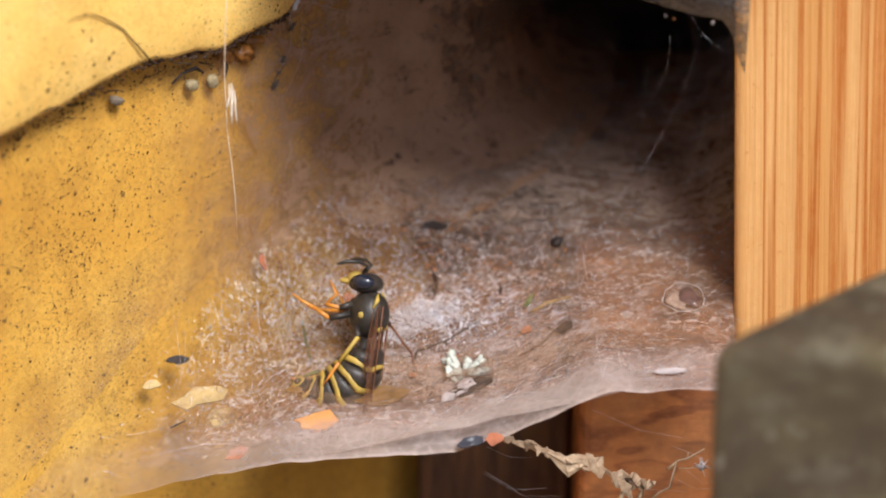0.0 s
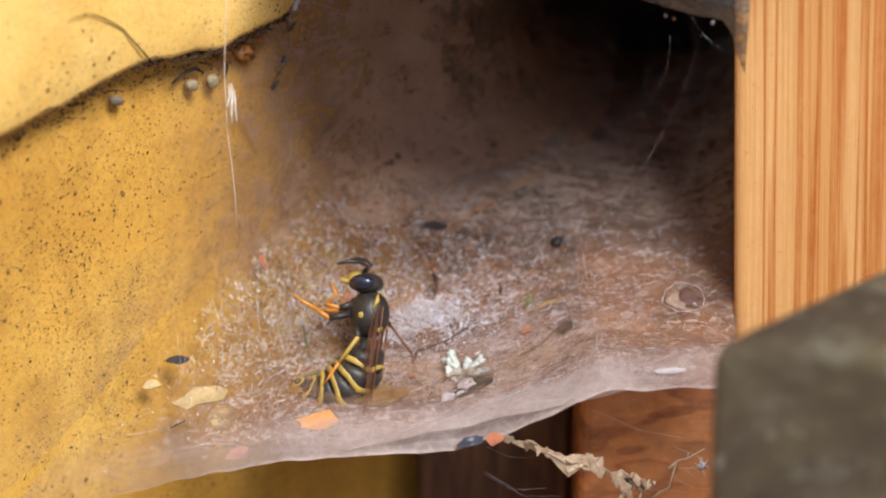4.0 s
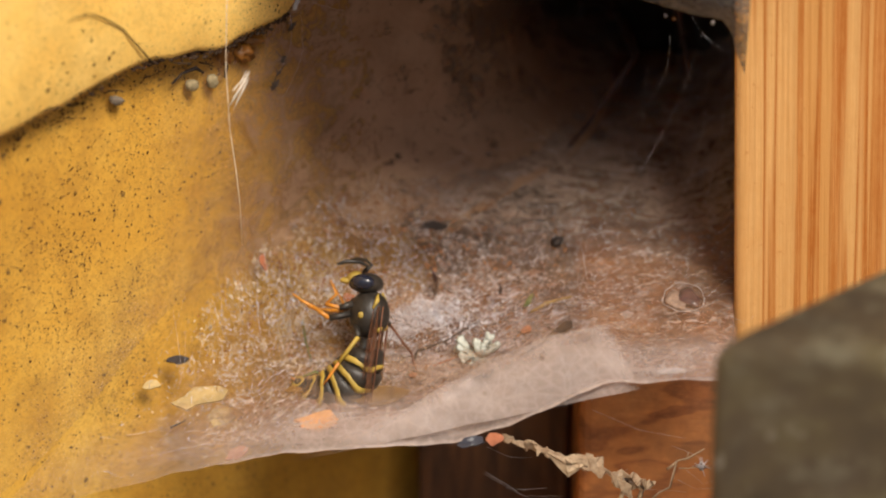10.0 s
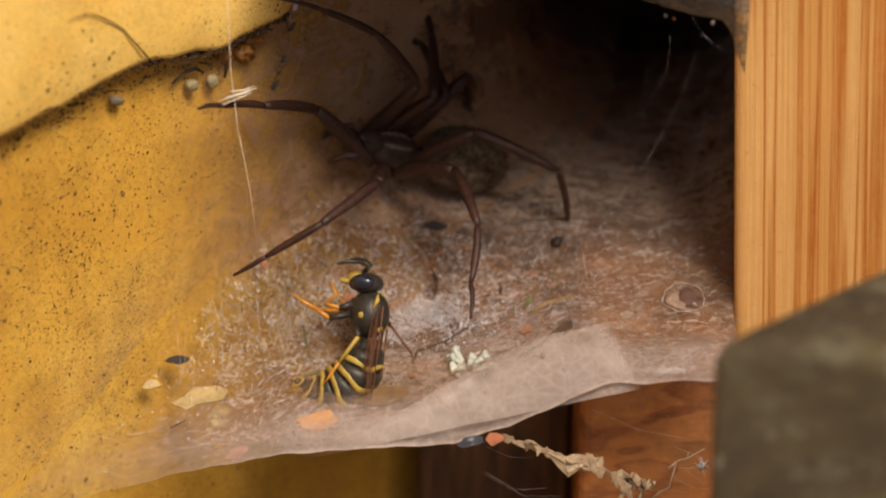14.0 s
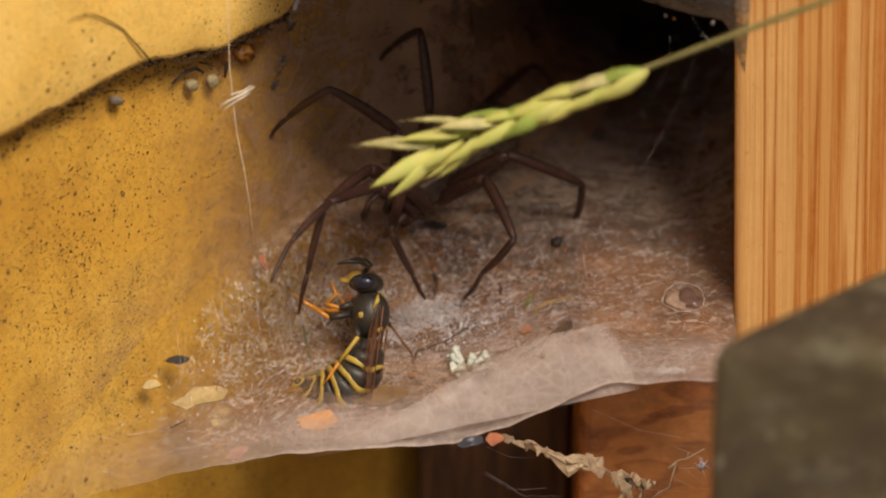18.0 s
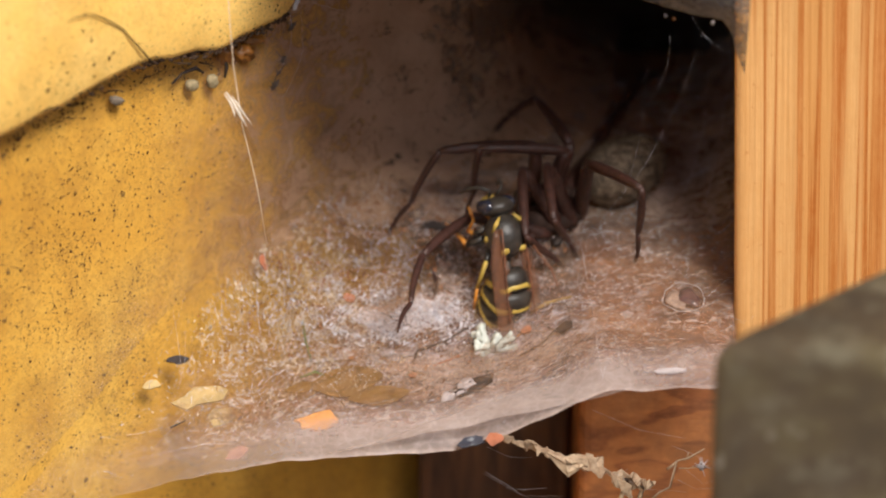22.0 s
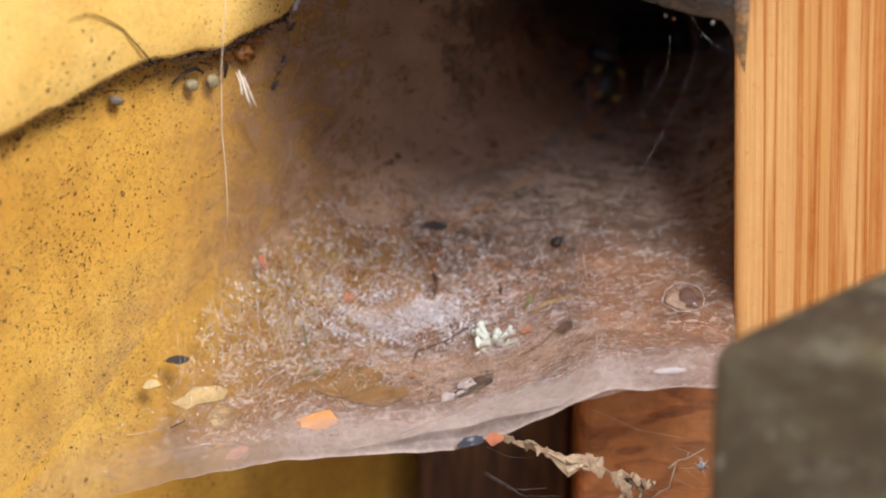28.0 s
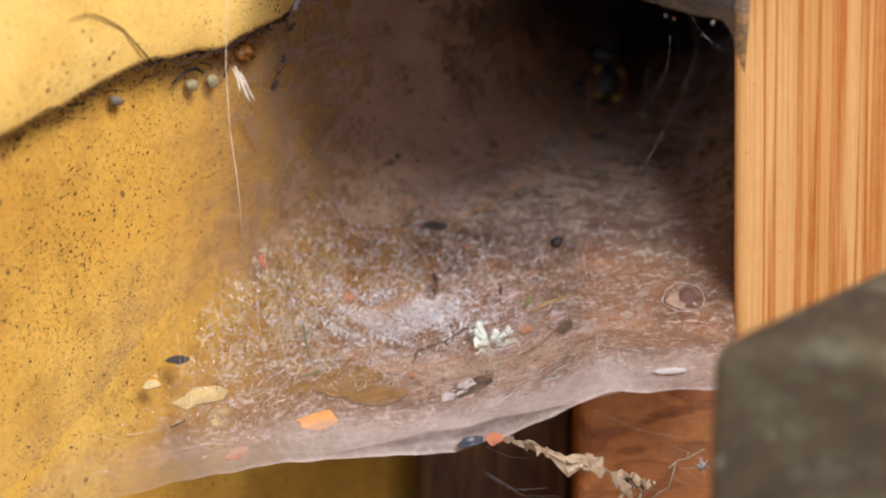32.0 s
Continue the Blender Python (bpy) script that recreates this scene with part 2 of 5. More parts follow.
def tube(bm, pts, radii, n=6):
    """A closed round bar along points, with a radius at each."""
    pts = [Vector(p) for p in pts]
    if isinstance(radii, (int, float)):
        radii = [radii] * len(pts)
    rings = []
    side = None
    for i, p in enumerate(pts):
        d = (pts[min(i + 1, len(pts) - 1)] - pts[max(i - 1, 0)]).normalized()
        if side is None:
            side = d.orthogonal().normalized()
        side = (side - d * side.dot(d)).normalized()
        other = d.cross(side)
        rings.append([bm.verts.new(p + (side * math.cos(a) + other * math.sin(a)) * radii[i]) for a in (2 * math.pi * k / n for k in range(n))])
    for a, b in zip(rings, rings[1:]):
        for k in range(n):
            bm.faces.new((a[k], a[(k + 1) % n], b[(k + 1) % n], b[k]))
    bm.faces.new(rings[0][::-1])
    bm.faces.new(rings[-1])
    return bm


def blob(bm, c, r, rot=(0, 0, 0), seg=16, rings=10, rough=0.0, seed=0, freq=0.6):
    """An ellipsoid, roughened by noise."""
    m = Matrix.LocRotScale(c, Euler([radians(a) for a in rot]), r)
    got = bmesh.ops.create_uvsphere(bm, u_segments=seg, v_segments=rings, radius=1.0)["verts"]
    for v in got:
        if rough:
            v.co *= 1 + rough * noise.noise(v.co * freq * 3 + Vector((seed * 7.3, seed * 1.7, 0)))
        v.co = m @ v.co
    return bm


def pebble(bm, p, r, turn):
    """A small rough grain of eight faces."""
    m = Matrix.LocRotScale(p, Euler([radians(a) for a in turn]), r)
    tips = [bm.verts.new(m @ Vector(d)) for d in ((1, 0, 0), (0, 1, 0), (-1, 0, 0), (0, -1, 0), (0.1, 0, 1), (0, 0.1, -1))]
    for k in range(4):
        bm.faces.new((tips[k], tips[(k + 1) % 4], tips[4]))
        bm.faces.new((tips[(k + 1) % 4], tips[k], tips[5]))
    return bm


def slab(x0, x1, y0, y1, z0, z1, bevel=0.8):
    """A sawn board with eased edges."""
    bm = bmesh.new()
    bmesh.ops.create_cube(bm, size=1.0)
    for v in bm.verts:
        v.co = Vector((x0 + (v.co.x + 0.5) * (x1 - x0), y0 + (v.co.y + 0.5) * (y1 - y0), z0 + (v.co.z + 0.5) * (z1 - z0)))
    if bevel:
        bmesh.ops.bevel(bm, geom=bm.edges[:], offset=bevel, segments=3, profile=0.5, affect="EDGES")
    return bm


def chip(points, thick, dome=0.0, seed=0, wave=0.3):
    """A flake: an outline in x, y, thickened, with an uneven face."""
    bm = bmesh.new()
    n = len(points)
    cx, cy = sum(p[0] for p in points) / n, sum(p[1] for p in points) / n
    layers = []
    for side in (1, -1):
        ring = []
        for k, (x, y) in enumerate(points):
            ring.append(bm.verts.new((x, y, side * thick / 2 + wave * noise.noise((x * 0.5, y * 0.5, seed * 3.1)))))
        inner = [bm.verts.new((cx + (v.co.x - cx) * 0.55, cy + (v.co.y - cy) * 0.55, v.co.z + dome)) for v in ring]
        mid = bm.verts.new((cx, cy, side * thick / 2 + dome * 1.3))
        for k in range(n):
            j = (k + 1) % n
            quad = (ring[k], ring[j], inner[j], inner[k])
            tri = (inner[k], inner[j], mid)
            bm.faces.new(quad if side > 0 else quad[::-1])
            bm.faces.new(tri if side > 0 else tri[::-1])
        layers.append(ring)
    for k in range(n):
        j = (k + 1) % n
        bm.faces.new((layers[0][j], layers[0][k], layers[1][k], layers[1][j]))
    return bm


def smooth_step(a, b, x):
    u = min(1.0, max(0.0, (x - a) / (b - a)))
    return u * u * (3 - 2 * u)


# ---- the setting ----
# The yellow wall runs back to the right at 45 degrees; its frame: X along it, Y into it.
WALL = Matrix.Translation(at(-28, 0, 0)) @ pose(0, 0, 0, 0, 0, 45)

# unseen ground, given a sandy tone to bounce warm light from below
bm = bmesh.new()
bmesh.ops.create_grid(bm, x_segments=8, y_segments=8, size=40000)
solid("ground", bm, SOIL, (0, 0, -600), "unseen sandy ground beneath the fence, pale to bounce light up", "ground", kind="structure")


def lapped_board(z0, z1, s0, s1, proud, thick, seed, edge=0.0, line=None, cut=0.0):
    """One fence board in the wall's frame, its lower edge worn and uneven."""
    bm = bmesh.new()
    nx, nz = 90, 40
    rows = []
    r = 0.8
    # the board's section: up its face from the rounded lower edge, over the top, down its back
    section = [(thick, 0.0), (thick * 0.5, 0.0), (r * 1.2, 0.05), (r * 0.4, r * 0.35), (0.0, r * 1.2)]
    section += [(0.0, r * 1.2 + (z1 - z0 - r * 1.2) * k / nz) for k in range(1, nz + 1)] + [(thick, z1 - z0)]
    for i in range(nx + 1):
        u = i / nx
        s = s0 + (s1 - s0) * (1 - (1 - u) ** 2.2)
        ring = []
        for y, z in section:
            near = max(0.0, 1 - z / 9)
            dip = edge * near * (noise.noise((s * 0.32, seed, 4.0)) * 0.5 + noise.noise((s * 0.9, seed, 2.0)) * 0.3)
            if line:
                dip += near * (float(np.interp(s, *line)) - z0)
            hump = 0.25 * noise.noise((s * 0.05, z * 0.05, seed)) + edge * 0.5 * near * noise.noise((s * 0.2, z * 0.3, seed + 5))
            # the end may be cut back above the web, so the tunnel looks darker
            back = cut * smooth_step(-14, -6, z0 + z) * smooth_step(s1 - 18, s1, s)
            ring.append(bm.verts.new((s - back, y - proud + (hump if y < thick * 0.6 else 0.0), z0 + z + dip)))
        rows.append(ring)
    n = len(section)
    for a, b in zip(rows, rows[1:]):
        for k in range(n):
            bm.faces.new((a[k], b[k], b[(k + 1) % n], a[(k + 1) % n]))
    bm.faces.new(rows[0])
    bm.faces.new(rows[-1][::-1])
    bmesh.ops.recalc_face_normals(bm, faces=bm.faces[:])
    return bm


EDGE_LINE = ((-60, -18, -1, 7.4, 13.8, 16.4, 17.6), (16.5, 17.3, 19.8, 18.5, 19.0, 19.6, 21.2))
wall = tagged(new("wall_yellow"), "yellow painted wooden fence wall of lapped boards, spotted with mould", "wall", kind="structure")
wall.matrix_basis = WALL
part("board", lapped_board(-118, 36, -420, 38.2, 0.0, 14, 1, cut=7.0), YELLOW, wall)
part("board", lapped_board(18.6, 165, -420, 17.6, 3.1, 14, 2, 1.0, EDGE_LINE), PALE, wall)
for k in range(4):
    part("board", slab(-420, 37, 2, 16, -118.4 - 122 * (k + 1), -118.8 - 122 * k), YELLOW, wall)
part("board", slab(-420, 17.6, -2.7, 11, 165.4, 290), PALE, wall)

# the pine post beside the hollow
solid("wall_post", slab(0, 74, 0, 74, -600, 330, 0.9), POST, (0, 0, 0), "fresh pine fence post with straight upright grain", "post",
             kind="structure", m=Matrix.Translation(at(27.1, 0, 0)) @ pose(0, 0, 0, 0, -1.7, -5))

# the brown timber under the web; the boards round the hollow are added to darken it
solid("ledge_timber", slab(0, 60, 0, 70, -591, 0, 1.2), LEDGE, (13, 2, -9), "rough orange-brown timber beneath the web", "timber", kind="structure", smooth=False)
# added batten: its dark colour stands in for the deep shaded gap
solid("batten", slab(0, 15.2, 0, 9, -584, 0, 0.8), BATTEN, (-2.5, 17, -16), "dark batten added under the web for the shaded gap between wall and timber", "batten", kind="structure", smooth=False)
solid("wall_back", slab(-60, 90, 0, 14, -600, 120, 0.5), DARKWOOD, (0, 108, 0), "dark boards added to close the back of the hollow", "wall", kind="structure", smooth=False)
solid("wall_side", slab(0, 12, 0, 80, -600, 120, 0.5), SHADEWOOD, (-9, 34, 0), "dark board added beside the hollow, its shade painted in", "wall", kind="structure", smooth=False)
solid("wall_inner", slab(0, 12, 0, 60, -600, 120, 0.5), DARKWOOD, (46, 76, 0), "unseen dark board added behind the post", "wall", kind="structure", smooth=False)
# unseen boards added overhead, sized to keep sun and sky out of the hollow
solid("ceiling", slab(0, 101, 0, 128, 0, 18, 0.8), GREYWOOD, (-13, -4, 31.2), "unseen grey board added over the hollow to shade it", "ceiling", kind="structure", smooth=False)
solid("shade_board", slab(0, 32.5, 0, 9.9, 0, 18, 0.8), GREYWOOD, (-6.5, -14, 32.6), "unseen grey board added over the web's mouth to block sun", "ceiling", kind="structure", smooth=False)

# the algae-covered corner timber in front
bm = bmesh.new()
low, high = [], []
OUTLINE = ((0, 0), (51.3, -7.6), (51.3, 31.4), (33.3, 31.4))
for x, y in OUTLINE:
    low.append(bm.verts.new((x, y, -615)))
    high.append(bm.verts.new((x, y, 0)))
bm.faces.new(low)
bm.faces.new(high)
for k in range(4):
    j = (k + 1) % 4
    bm.faces.new((low[k], low[j], high[j], high[k]))
bmesh.ops.recalc_face_normals(bm, faces=bm.faces[:])
bmesh.ops.bevel(bm, geom=[e for e in bm.edges if not any(v in low for v in e.verts) or e.verts[0].co.z != e.verts[1].co.z], offset=2.3, segments=5, profile=0.5, affect="EDGES")
solid("corner_timber", bm, ALGAE, (20.9, -49.7, 15.3), "weathered timber end, green with algae, in front of the post", "timber", kind="structure")

# ---- the web ----
LIP_X = (-44, -25, -15, 1, 6, 14.5, 27, 60)
LIP_Z = (-22.3, -17.2, -15, -13.9, -12.1, -7.9, -7.3, -7.0)


def sheet_height(x, y):
    """The web's height: low at its front edge, rising towards the hollow and up the wall and the post."""
    front = float(np.interp(x, LIP_X, LIP_Z))
    w = smooth_step(-14, 26, y)
    z = front * (1 - w) + (-2.6 + (y - 26) * 0.075) * w
    z += 5 * math.exp(-max(0.0, (x - min(y, 31.6) + 28) * 0.7071) / 4.0) * smooth_step(-14, 6, y)
    z += 4 * math.exp(-max(0.0, 27.3 + 0.0875 * max(y, 0) - x) / 3.0) * smooth_step(0, 14, y)
    return z


def bell(x, y, cx, cy, sx, sy):
    return math.exp(-((x - cx) / sx) ** 2 - ((y - cy) / sy) ** 2)


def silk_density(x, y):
    """How thick the silk lies: dense in front and in the middle, thin by the wall, raised by the post against its
    shadow.
    """
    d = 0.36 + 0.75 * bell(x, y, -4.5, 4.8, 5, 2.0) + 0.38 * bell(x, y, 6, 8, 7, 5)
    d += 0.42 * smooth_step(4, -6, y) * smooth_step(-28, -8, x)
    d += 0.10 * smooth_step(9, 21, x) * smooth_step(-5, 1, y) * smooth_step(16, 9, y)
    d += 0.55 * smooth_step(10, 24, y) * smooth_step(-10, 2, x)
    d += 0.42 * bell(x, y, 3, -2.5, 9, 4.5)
    # the last term adds pale silk to lighten the post's shadow wedge
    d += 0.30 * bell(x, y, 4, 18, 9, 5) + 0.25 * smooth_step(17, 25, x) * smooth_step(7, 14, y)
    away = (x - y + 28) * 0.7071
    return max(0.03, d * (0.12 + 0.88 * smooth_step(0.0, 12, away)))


def wall_x(y):
    """Where the sheet meets the yellow wall, or the side of the tunnel behind it."""
    return min(y - 28, 3.6) + 0.15


def sheet_mesh(lift, y0, y1, step, ruffle, seed, gain=1.0, inset=0.0, fade=None):
    bm = bmesh.new()
    layer = bm.verts.layers.float.new("silk_weight")
    litter = bm.verts.layers.float.new("litter")
    fresh = bm.verts.layers.float.new("fresh")
    rows = []
    ny = int((y1 - y0) / step)
    for j in range(ny + 1):
        y = y0 + (y1 - y0) * j / ny
        x0, x1, ring = wall_x(y) + inset, 27.2 + 0.0875 * max(y, 0), []
        for i in range(int(72 / step) + 1):
            x = x0 + (x1 - x0) * i / int(72 / step)
            z = sheet_height(x, y) + lift + ruffle * (noise.noise((x * 0.22, y * 0.22, seed)) + 0.5 * noise.noise((x * 0.7, y * 0.7, seed + 3)))
            v = bm.verts.new((x, y, z))
            # where the painted lilac sheen lies on the sheet
            v[fresh] = min(1.0, 1.2 * bell(x, y, 4.5, 2.5, 10, 6.5))
            v[litter] = max(0.12, smooth_step(26, 11, y + 0.25 * (x + 4))) * (1 - 0.75 * bell(x, y, 4, -2, 9, 4.5))
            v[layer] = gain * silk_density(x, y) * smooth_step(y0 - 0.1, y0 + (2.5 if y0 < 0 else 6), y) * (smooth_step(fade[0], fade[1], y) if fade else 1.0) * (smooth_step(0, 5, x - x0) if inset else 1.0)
            ring.append(v)
        rows.append(ring)
    for a, b in zip(rows, rows[1:]):
        for k in range(len(a) - 1):
            bm.faces.new((a[k], a[k + 1], b[k + 1], b[k]))
    return bm


def funnel_line(s):
    """The silk lining of the wall, seen from above: along the wall, then bending back into the tunnel."""
    x, y = -28 + 0.7071 * min(s, 36), 0.7071 * min(s, 36)
    turn = 45.0
    e = 36.0
    while e < s:
        turn = 45 + 41 * smooth_step(36, 58, e)
        x += 0.5 * math.cos(radians(turn))
        y += 0.5 * math.sin(radians(turn))
        e += 0.5
    return x, y, radians(turn)


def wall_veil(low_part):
    """Old dusty silk over the yellow wall, thicker towards the tunnel, where its weights also paint shade, rounding
    down into the floor.
    """
    bm = bmesh.new()
    layer = bm.verts.layers.float.new("silk_weight")
    rows = []
    for i in range(101):
        s = -24 + 113 * i / 100
        ring = []
        bx, by, turn = funnel_line(s)
        r = 0.6 + 8.5 * smooth_step(0, 34, s)
        foot = sheet_height(bx + r * math.sin(turn) + 0.2, by - r * math.cos(turn)) - 0.2
        if low_part:
            foot += 3
        for k in range(34):
            h = (24 - foot) * (k / 33) ** 1.4
            z = foot + h
            out = (0.5 if low_part else 0.9) + 0.4 * noise.noise((s * 0.12, z * 0.12, 3)) + 1.2 * smooth_step(20, 50, s)
            if not low_part and h < r:
                out += r * (1 - math.sqrt(max(0.0, 1 - (1 - h / r) ** 2)))
            v = bm.verts.new((bx + out * math.sin(turn), by - out * math.cos(turn), z))
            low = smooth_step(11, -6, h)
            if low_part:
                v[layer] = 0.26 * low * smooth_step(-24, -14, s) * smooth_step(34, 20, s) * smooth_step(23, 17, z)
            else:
                # thinned deep and high: the dark wood behind paints the tunnel's shade
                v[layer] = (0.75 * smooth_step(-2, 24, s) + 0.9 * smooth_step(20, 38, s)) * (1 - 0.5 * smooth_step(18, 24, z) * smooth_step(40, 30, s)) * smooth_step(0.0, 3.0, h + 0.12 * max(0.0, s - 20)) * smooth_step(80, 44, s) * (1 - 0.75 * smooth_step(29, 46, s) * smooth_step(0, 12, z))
            ring.append(v)
        rows.append(ring)
    for a, b in zip(rows, rows[1:]):
        for k in range(33):
            quad = (a[k], b[k], b[k + 1], a[k + 1])
            if max(v[layer] for v in quad) > 0.015:
                bm.faces.new(quad)
    return bm


web = thing("spider_web", (0, 0, 0), "dusty funnel web of a spider, stretched over the hollow and littered", "web")
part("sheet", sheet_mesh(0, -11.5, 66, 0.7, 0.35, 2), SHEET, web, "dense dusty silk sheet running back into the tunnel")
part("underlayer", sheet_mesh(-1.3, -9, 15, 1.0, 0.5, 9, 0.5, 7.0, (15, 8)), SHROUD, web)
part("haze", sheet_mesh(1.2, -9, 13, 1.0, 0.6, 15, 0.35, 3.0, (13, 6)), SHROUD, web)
part("wall_veil", wall_veil(False), SHROUD, web, "thin brown dusty silk over the wall, thinned inward to paint tunnel shade")
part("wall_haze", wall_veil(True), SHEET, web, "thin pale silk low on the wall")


def front_edge():
    """The thick rolled edge of the sheet, its own rigid piece."""
    bm = bmesh.new()
    layer = bm.verts.layers.float.new("silk_weight")
    rows = []
    for i in range(141):
        ring = []
        for k in range(13):
            y = -14.2 + k * 0.75
            x0 = wall_x(y)
            x = x0 + (27.2 - x0) * i / 140
            sag = -0.5 * math.cos(min(1, k / 8) * math.pi) + 0.25 * noise.noise((x * 0.3, y * 0.3, 5))
            jag = 0.5 * noise.noise((x * 0.35, 2.0, 7.0)) if k == 0 else 0.0
            v = bm.verts.new((x, y + jag, sheet_height(x, y) + sag * 0.6 + 0.35))
            v[layer] = (0.50 if k else 0.80) * smooth_step(12, 4 + 2 * noise.noise((x * 0.15, 0, 0)), k) * (0.12 + 0.88 * smooth_step(-36, -2, x)) * (1 - 0.35 * smooth_step(15, 20, x))
            ring.append(v)
        rows.append(ring)
    for a, b in zip(rows, rows[1:]):
        for k in range(12):
            bm.faces.new((a[k], b[k], b[k + 1], a[k + 1]))
    return bm


web_edge = part("front_edge", front_edge(), LIP, web, "thick pale front edge of the silk sheet")


def shreds(count, length, width, lift, seed, centre, spread, box=None):
    """Torn flat wisps of silk strewn over the sheet."""
    rng = random.Random(seed)
    bm = bmesh.new()
    made = 0
    while made < count:
        if box:
            x, y = rng.uniform(box[0], box[1]), rng.uniform(box[2], box[3])
        else:
            x, y = rng.gauss(centre[0], spread[0]), rng.gauss(centre[1], spread[1])
        if (x - y + 28) < 1.5 or x > 26.5 or y < -13 or y > 60:
            continue
        # torn silk gathers in drifts
        if not box and noise.noise((x * 0.42, y * 0.6, seed)) < rng.uniform(-0.32, 0.32):
            continue
        a = rng.gauss(0.25, 0.55) if rng.random() < 0.6 else rng.uniform(0, 2 * math.pi)
        ln = length * rng.choice((0.3, 0.45, 0.7, 1.1, 1.9))
        bend = rng.uniform(-0.8, 0.8)
        h = rng.uniform(0.0, lift) + 0.1
        roll = rng.uniform(-1.2, 1.2)
        prev = None
        for k in range(4):
            w = width * (0.25, 1.0, 0.8, 0.1)[k] * rng.uniform(0.3, 2.0)
            c = Vector((x, y, sheet_height(x, y) + h + rng.uniform(-0.1, 0.15)))
            out = Vector((-math.sin(a) * math.cos(roll), math.cos(a) * math.cos(roll), math.sin(roll))) * w
            pair = (bm.verts.new(c + out), bm.verts.new(c - out))
            if prev:
                bm.faces.new((prev[0], pair[0], pair[1], prev[1]))
            prev = pair
            x += math.cos(a) * ln / 3
            y += math.sin(a) * ln / 3
            a += bend / 3 + rng.uniform(-0.3, 0.3)
        made += 1
    return bm


tagged(part("tangle", shreds(5600, 0.24, 0.038, 0.4, 3, (-9, 7.5), (8, 5.5)), DUSTY, web), kind="stuff")
tagged(part("tangle", shreds(4200, 0.26, 0.04, 0.4, 14, (-14, 4.0), (7, 5)), FLECK, web), kind="stuff")
tagged(part("tangle", shreds(4600, 0.38, 0.045, 0.5, 4, (-3.8, 4.4), (3.6, 1.3)), SILK, web), kind="stuff")
tagged(part("tangle", shreds(900, 0.6, 0.015, 0.3, 6, (-14, -1), (6, 3)), SILK, web), kind="stuff")
tagged(part("tangle", shreds(1500, 0.4, 0.026, 0.4, 7, (12, 8), (9, 6)), DUSTY, web), kind="stuff")
tagged(part("tangle", shreds(420, 6.0, 0.007, 0.8, 5, None, None, (-40, 27, -12, 45)), SILK, web), kind="stuff")
tagged(part("crumb_litter", shreds(1800, 0.35, 0.085, 0.3, 8, (-7, 8.5), (9, 5)), CRUMB, web), kind="stuff")
tagged(part("crumb_litter", shreds(260, 0.3, 0.06, 0.3, 9, (0, 9), (13, 9)), DARKWOOD, web), kind="stuff")


def loose_flap():
    """A slack strip of the front edge that lifts and settles; X runs down the edge to the wall side."""
    bm = bmesh.new()
    layer = bm.verts.layers.float.new("silk_weight")
    rows = []
    for i in range(57):
        u = i / 56
        ring = []
        for k in range(8):
            h = k / 7
            tall = 6.2 * smooth_step(1.0, 0.1, u) + 0.4
            v = bm.verts.new((-1.5 + 33 * u + 1.5 * h * (1 - u), 0.35 * noise.noise((u * 9, h * 2, 3)) - 0.6 * h * h, tall * h + 0.25 * noise.noise((u * 7, h, 8)) * h))
            v[layer] = 0.47 * smooth_step(1.0, 0.6, u) * smooth_step(-0.02, 0.035, u) * (1 - 0.45 * smooth_step(0.7, 1.0, h))
            ring.append(v)
        rows.append(ring)
    for a, b in zip(rows, rows[1:]):
        for k in range(7):
            bm.faces.new((a[k], b[k], b[k + 1], a[k + 1]))
    return bm


web_flap = part("loose_flap", loose_flap(), LIP, web, "slack translucent strip of silk at the front edge")


def canopy():
    """The web that hangs from the board over the hollow and rounds down on to the post."""
    bm = bmesh.new()
    layer = bm.verts.layers.float.new("silk_weight")
    rows = []
    for i in range(41):
        x = -2 + i * 0.73
        drop = 29.2 - 1.6 * smooth_step(-2, 13, x) - 3.0 * smooth_step(12, 25, x) - 5.5 * smooth_step(24.5, 27.2, x) ** 2
        ring = []
        for k in range(7):
            u = k / 6
            v = bm.verts.new((x, -7 + 3.2 * u ** 2 + 0.3 * noise.noise((x * 0.4, u * 2, 1)), 31 + (drop - 31) * u + 0.25 * noise.noise((x * 0.5, u, 6)) * u))
            v[layer] = 0.85
            ring.append(v)
        rows.append(ring)
    for a, b in zip(rows, rows[1:]):
        for k in range(6):
            bm.faces.new((a[k], b[k], b[k + 1], a[k + 1]))
    return bm


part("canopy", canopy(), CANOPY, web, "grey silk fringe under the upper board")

# ---- animals: materials ----
LEG = plain("dark_brown_spider_leg", (0.060, 0.024, 0.017), 0.45, 0.4, 0.5, 1500, 0.9, second=(0.026, 0.012, 0.009))
CARAPACE = plain("brown_carapace", (0.050, 0.028, 0.021), 0.75, 0.15, 0.6, 900, 0.8)
STREAK = plain("pale_carapace_streak", (0.15, 0.105, 0.085), 0.85, 0.1, 0.5, 1400, 0.8)
FANG = plain("black_jaws", (0.02, 0.012, 0.01), 0.3, 0.5)
COAT = abdomen_coat()
BLACK = plain("wasp_black", (0.020, 0.016, 0.013), 0.42, 0.4, 0.3, 900, 0.6, second=(0.045, 0.036, 0.028))
LEMON = plain("wasp_yellow", (0.47, 0.32, 0.055), 0.55, 0.45, 0.2, 900)
AMBER = plain("wasp_orange_leg", (0.66, 0.26, 0.03), 0.4, 0.45, 0.35, 900)
WING = membrane("amber_wing", (0.22, 0.095, 0.05), 0.30)
VEIN = plain("brown_wing_vein", (0.17, 0.065, 0.03), 0.45, 0.4)
